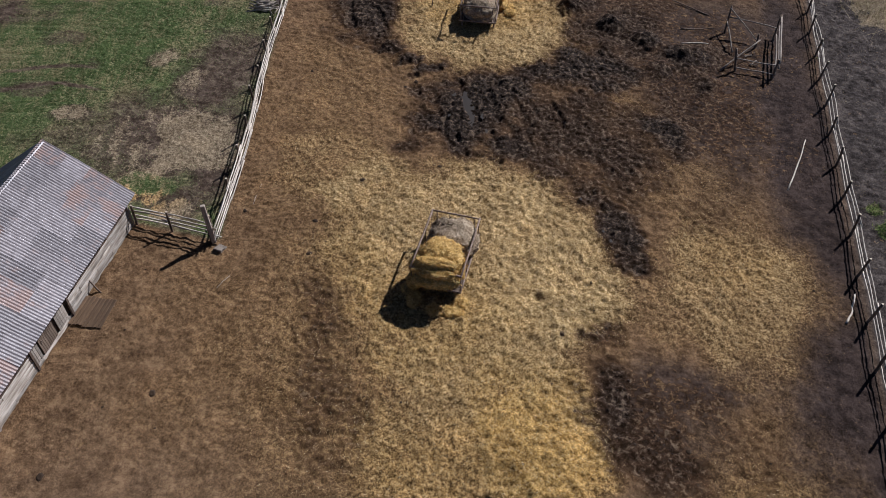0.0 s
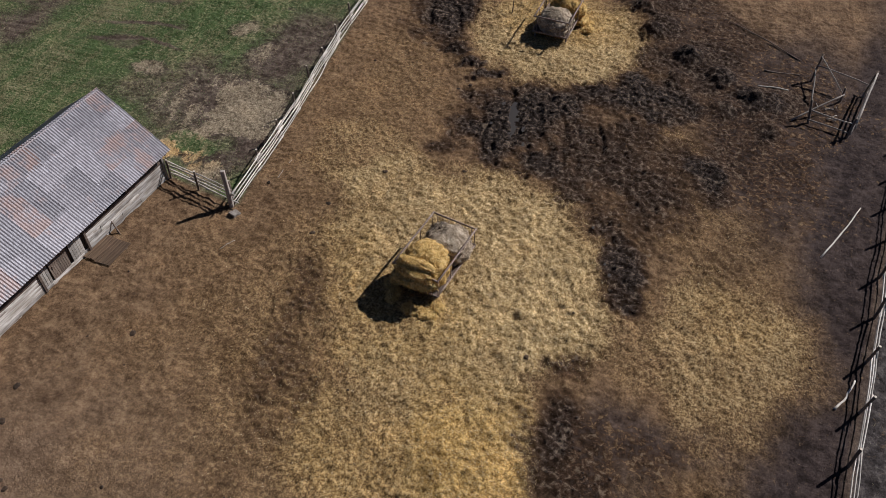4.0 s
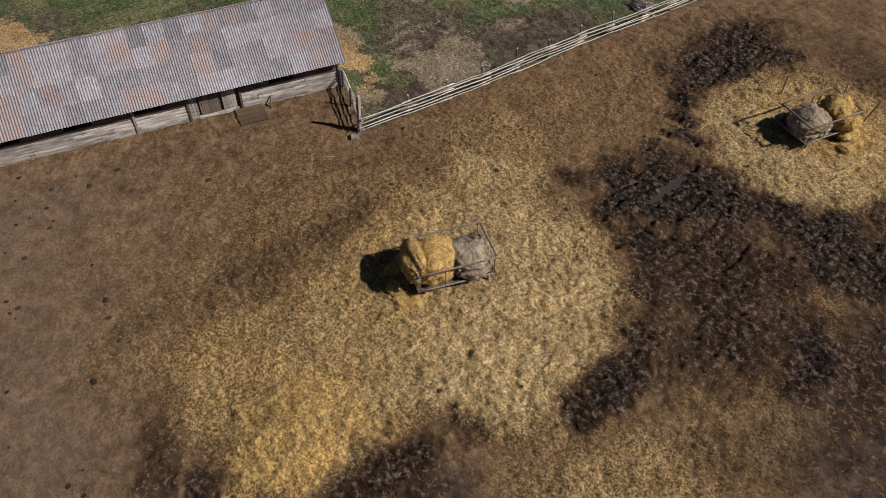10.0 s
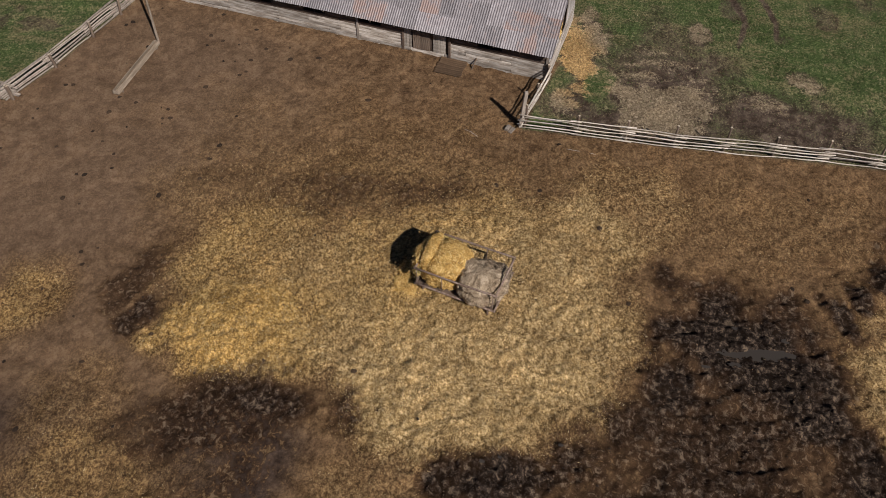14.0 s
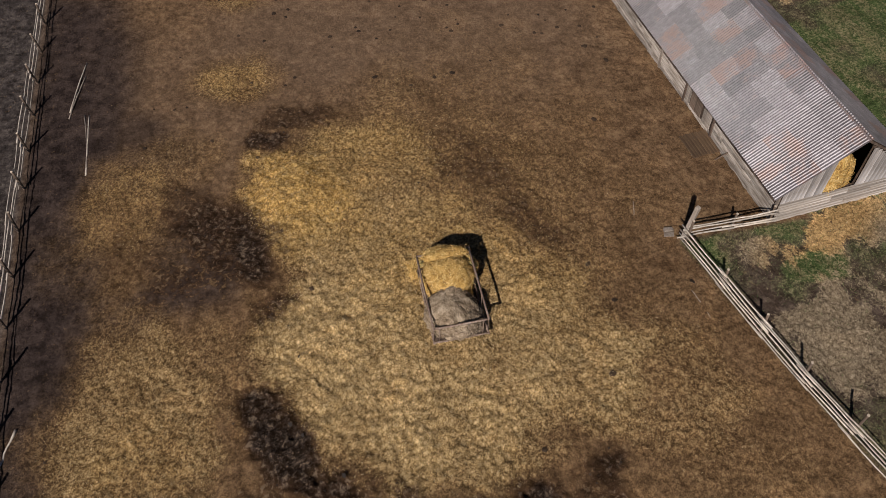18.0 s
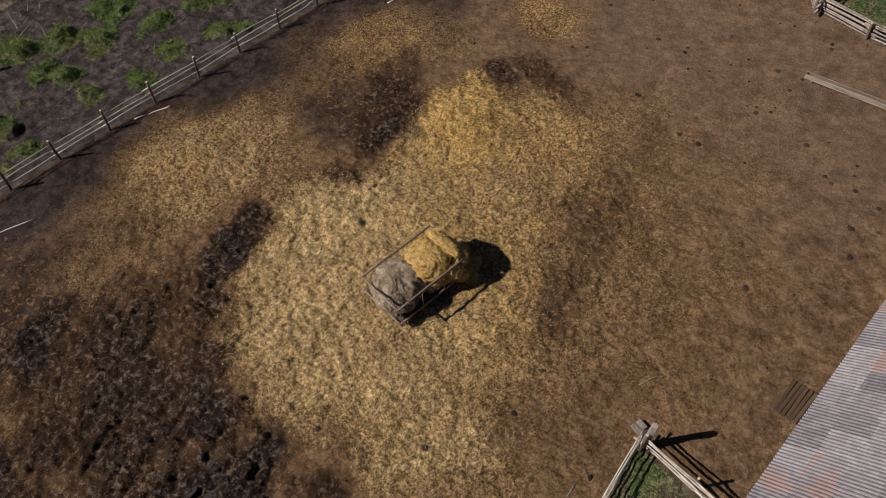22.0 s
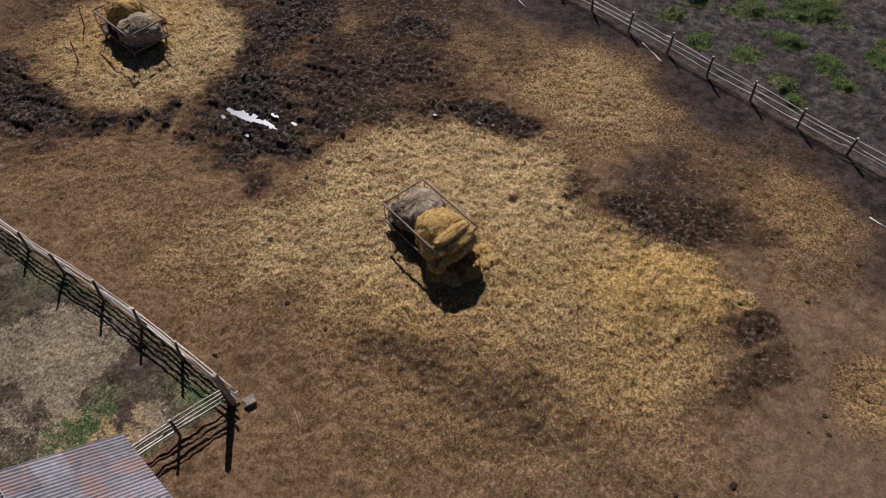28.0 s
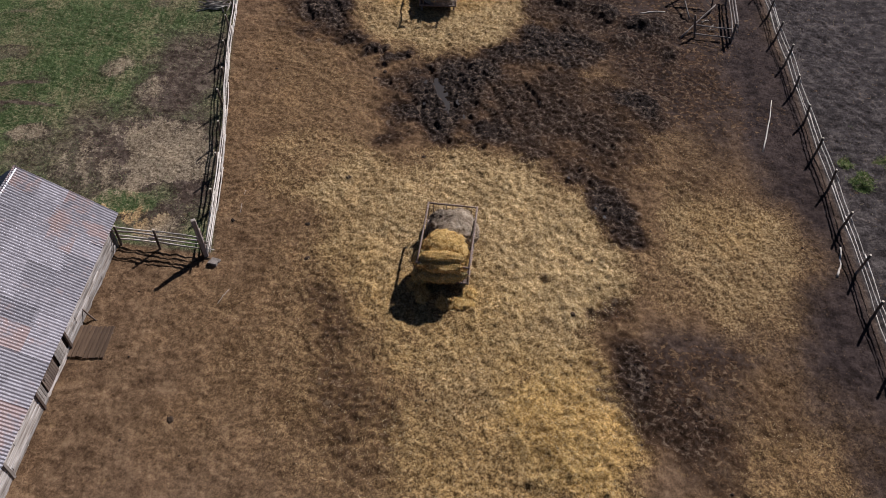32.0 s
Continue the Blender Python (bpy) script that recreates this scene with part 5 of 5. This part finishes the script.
puddle(2.0, 39.2, 0.45, 2.0, 0.105)
for cx, cy, rx, ry in ((2.9, 38.2, 0.12, 0.28), (3.1, 37.0, 0.09, 0.2), (1.2, 40.6, 0.12, 0.22), (0.9, 38.4, 0.10, 0.2), (8.0, 30.9, 0.07, 0.12), (9.2, 27.8, 0.07, 0.12), (8.9, 28.5, 0.06, 0.10)):
    puddle(cx, cy, rx, ry, 0.045)

hz = ground_z(-31.6, 9.9)
rick = thing("hay_heap", "brown weathered heap of hay behind the barn", "hay heap", at=(-31.6, 9.9, hz))
for k, (p_, size) in enumerate((((0, 0, 0.35), (1.25, 1.0, 0.75)), ((0.3, 0.75, 0.25), (0.8, 0.7, 0.5)))):
    c = clump("heap", rick, p_, size, 7.0 + k, MAT_OLDHAY, 0.22, 0.3, "", 20)
    rng = np.random.RandomState(80 + k)
    pts, nor = surface_points(c.data, 900, rng)
    loose_strands("fringe", c, pts, nor, MAT_OLDSTRAND, rng)


# ---- loose covers: straw, clods, dung, grass ----
def strip_mesh(name, v, per, material, label, category):
    me = bpy.data.meshes.new(name)
    cnt = len(v) // per
    me.vertices.add(len(v))
    me.vertices.foreach_set("co", v.astype(np.float32).ravel())
    me.loops.add(cnt * per)
    me.loops.foreach_set("vertex_index", np.arange(cnt * per))
    me.polygons.add(cnt)
    me.polygons.foreach_set("loop_start", np.arange(0, cnt * per, per))
    me.update(calc_edges=True)
    me.materials.append(material)
    return tagged(new(name, me), label, category, kind="stuff")


def scatter(rng, count, box, weight):
    x, y = rng.uniform(box[0], box[1], count), rng.uniform(box[2], box[3], count)
    m = masks(x, y)
    keep = rng.rand(count) < weight(m, x, y)
    x, y = x[keep], y[keep]
    return x, y, height(x, y)


def lay_straw():
    rng = np.random.RandomState(21)
    x, y, z = scatter(rng, 480000, (-10, 21, -3, 57), lambda m, x, y: ramp01(m["straw"], 0.2, 1.0) * 0.9)
    n = len(x)
    a, ln, w = rng.uniform(0, 6.283, n), rng.uniform(0.02, 0.06, n), rng.uniform(0.003, 0.006, n)
    up = rng.uniform(0.0, 0.05, n)
    dx, dy = np.cos(a), np.sin(a)
    c = np.stack([x, y, z + 0.02 + up * 0.5], 1)
    d = np.stack([dx * ln, dy * ln, rng.normal(0, 0.25, n) * ln], 1)
    s = np.stack([-dy * w, dx * w, rng.normal(0, 0.5, n) * w], 1)
    v = np.stack([c - d + s, c - d - s, c + d - s, c + d + s], 1).reshape(-1, 3)
    strip_mesh("straw", v, 4, island_mix("straw_litter", [(0.0, (0.10, 0.060, 0.024)), (0.45, (0.30, 0.20, 0.085)), (0.85, (0.52, 0.385, 0.185)), (1.0, (0.74, 0.61, 0.36))]), "loose trampled straw strewn over the yard", "straw")


def lay_clods():
    rng = np.random.RandomState(22)
    x, y, z = scatter(rng, 90000, (-22, 34, -3, 57), lambda m, x, y: 0.55 * ramp01(m["mud"], 0.3, 0.9) + 0.003 * (1 - m["west"]))
    n = len(x)
    base = np.array([(1, 0, 0), (0, 1, 0), (-1, 0, 0), (0, -1, 0), (0, 0, 1), (0, 0, -0.6)], float)
    tri = np.array([(0, 1, 4), (1, 2, 4), (2, 3, 4), (3, 0, 4), (1, 0, 5), (2, 1, 5), (3, 2, 5), (0, 3, 5)])
    size = 0.02 + 0.06 * rng.rand(n) ** 2
    v = base[None] * rng.uniform(0.6, 1.3, (n, 6, 1)) * size[:, None, None]
    a = rng.uniform(0, 6.283, n)
    c, s = np.cos(a)[:, None], np.sin(a)[:, None]
    v = np.stack([v[..., 0] * c - v[..., 1] * s, v[..., 0] * s + v[..., 1] * c, v[..., 2] * 0.8], -1)
    v += np.stack([x, y, z], 1)[:, None]
    me = bpy.data.meshes.new("clods")
    me.vertices.add(n * 6)
    me.vertices.foreach_set("co", v.astype(np.float32).ravel())
    idx = (tri[None] + 6 * np.arange(n)[:, None, None]).ravel()
    me.loops.add(len(idx))
    me.loops.foreach_set("vertex_index", idx)
    me.polygons.add(n * 8)
    me.polygons.foreach_set("loop_start", np.arange(0, len(idx), 3))
    me.update(calc_edges=True)
    me.materials.append(island_mix("clod_earth", [(0.0, (0.020, 0.013, 0.008)), (0.6, (0.060, 0.039, 0.024)), (1.0, (0.170, 0.115, 0.066))]))
    tagged(new("earth_clods", me), "dark clods of mud and dung kicked up by hooves", "clods", kind="stuff")


def lay_dung():
    rng = np.random.RandomState(23)
    x, y, z = scatter(rng, 700, (-19, 12, -7, 46), lambda m, x, y: (1 - m["west"]) * (1 - m["mud"]) * (0.04 + 0.4 * m["pale"]))
    bm = bmesh.new()
    for px, py, pz in zip(x, y, z):
        r = rng.uniform(0.06, 0.17)
        sx, a = rng.uniform(0.7, 1.3), rng.uniform(0, 6.28)
        rim, top = [], []
        for k in range(9):
            q = 6.2832 * k / 9
            rr = r * rng.uniform(0.8, 1.2)
            ux, uy = rr * sx * math.cos(q), rr * math.sin(q)
            wx, wy = ux * math.cos(a) - uy * math.sin(a), ux * math.sin(a) + uy * math.cos(a)
            rim.append(bm.verts.new((px + wx, py + wy, pz - 0.01)))
            top.append(bm.verts.new((px + wx * 0.6, py + wy * 0.6, pz + 0.03 + rng.uniform(0, 0.015))))
        for k in range(9):
            bm.faces.new((rim[k], rim[(k + 1) % 9], top[(k + 1) % 9], top[k]))
        bm.faces.new(top)
    me = mesh_of("dung", bm, island_mix("dung_brown", [(0.0, (0.022, 0.014, 0.008)), (1.0, (0.065, 0.040, 0.022))], 0.95))
    tagged(new("dung_pats", me), "dark flattened dung pats dotting the bare earth", "dung", kind="stuff")


def lay_grass(name, label, seed, count, box, weight, tall, mat, lean=0.5, wide=0.011):
    rng = np.random.RandomState(seed)
    x, y, z = scatter(rng, count, box, weight)
    n = len(x)
    a, h = rng.uniform(0, 6.283, n), rng.uniform(tall * 0.4, tall, n)
    w = rng.uniform(0.6, 1.3, n) * wide
    b0 = np.stack([x - np.sin(a) * w, y + np.cos(a) * w, z - 0.02], 1)
    b1 = np.stack([x + np.sin(a) * w, y - np.cos(a) * w, z - 0.02], 1)
    k = rng.uniform(0.1, lean, n) * h
    t = np.stack([x + np.cos(a) * k * 1.6, y + np.sin(a) * k * 1.6, z + h], 1)
    strip_mesh(name, np.stack([b0, b1, t], 1).reshape(-1, 3), 3, mat, label, "grass")


lay_straw()
lay_clods()
lay_dung()
GREEN = island_mix("grass_blades", [(0.0, (0.030, 0.058, 0.012)), (0.5, (0.075, 0.125, 0.030)), (0.85, (0.13, 0.165, 0.050)), (1.0, (0.24, 0.22, 0.11))])
DRY = island_mix("dry_blades", [(0.0, (0.16, 0.12, 0.055)), (0.5, (0.34, 0.27, 0.14)), (1.0, (0.55, 0.47, 0.29))])
WEEDY = island_mix("weed_blades", [(0.0, (0.024, 0.044, 0.008)), (0.6, (0.090, 0.140, 0.020)), (1.0, (0.24, 0.30, 0.060))])
lay_grass("meadow_grass", "short green spring grass with dry blades", 31, 150000, (-38, -10.5, 24, 60), lambda m, x, y: 0.75 * m["west"] * m["grass"], 0.13, GREEN, 1.2)
lay_grass("dry_grass", "dry yellow grass left from last year", 32, 60000, (-38, -10.5, 24, 60), lambda m, x, y: 0.5 * m["west"] * np.maximum(m["hay"], 0.55 * ramp01(fbm(x, y, 3.0, 4), 0.48, 0.62)), 0.09, DRY, 2.2)
lay_grass("weeds", "bright green weeds on dark boggy mounds", 33, 420000, (18, 37, -6, 56), lambda m, x, y: 0.95 * m["edge"] * m["lush"], 0.16, WEEDY, 1.8, 0.014)
lay_grass("fence_weeds", "dull thin grass along the pole fence", 35, 26000, (15, 34, -6, 56), lambda m, x, y: 0.4 * m["edge"] * ramp01(fbm(x, y, 2.0, 3), 0.5, 0.7), 0.14, DRY, 1.2)
lay_grass("reeds", "pale dry reeds matted by the bog", 34, 30000, (29, 42, 18, 58), lambda m, x, y: np.maximum(np.exp(-((x - 36) / 2.4) ** 2 - ((y - 26) / 3.0) ** 2), np.exp(-((x - 32.6) / 1.6) ** 2 - ((y - 52.6) / 2.2) ** 2)), 0.8, DRY, 1.4, 0.014)
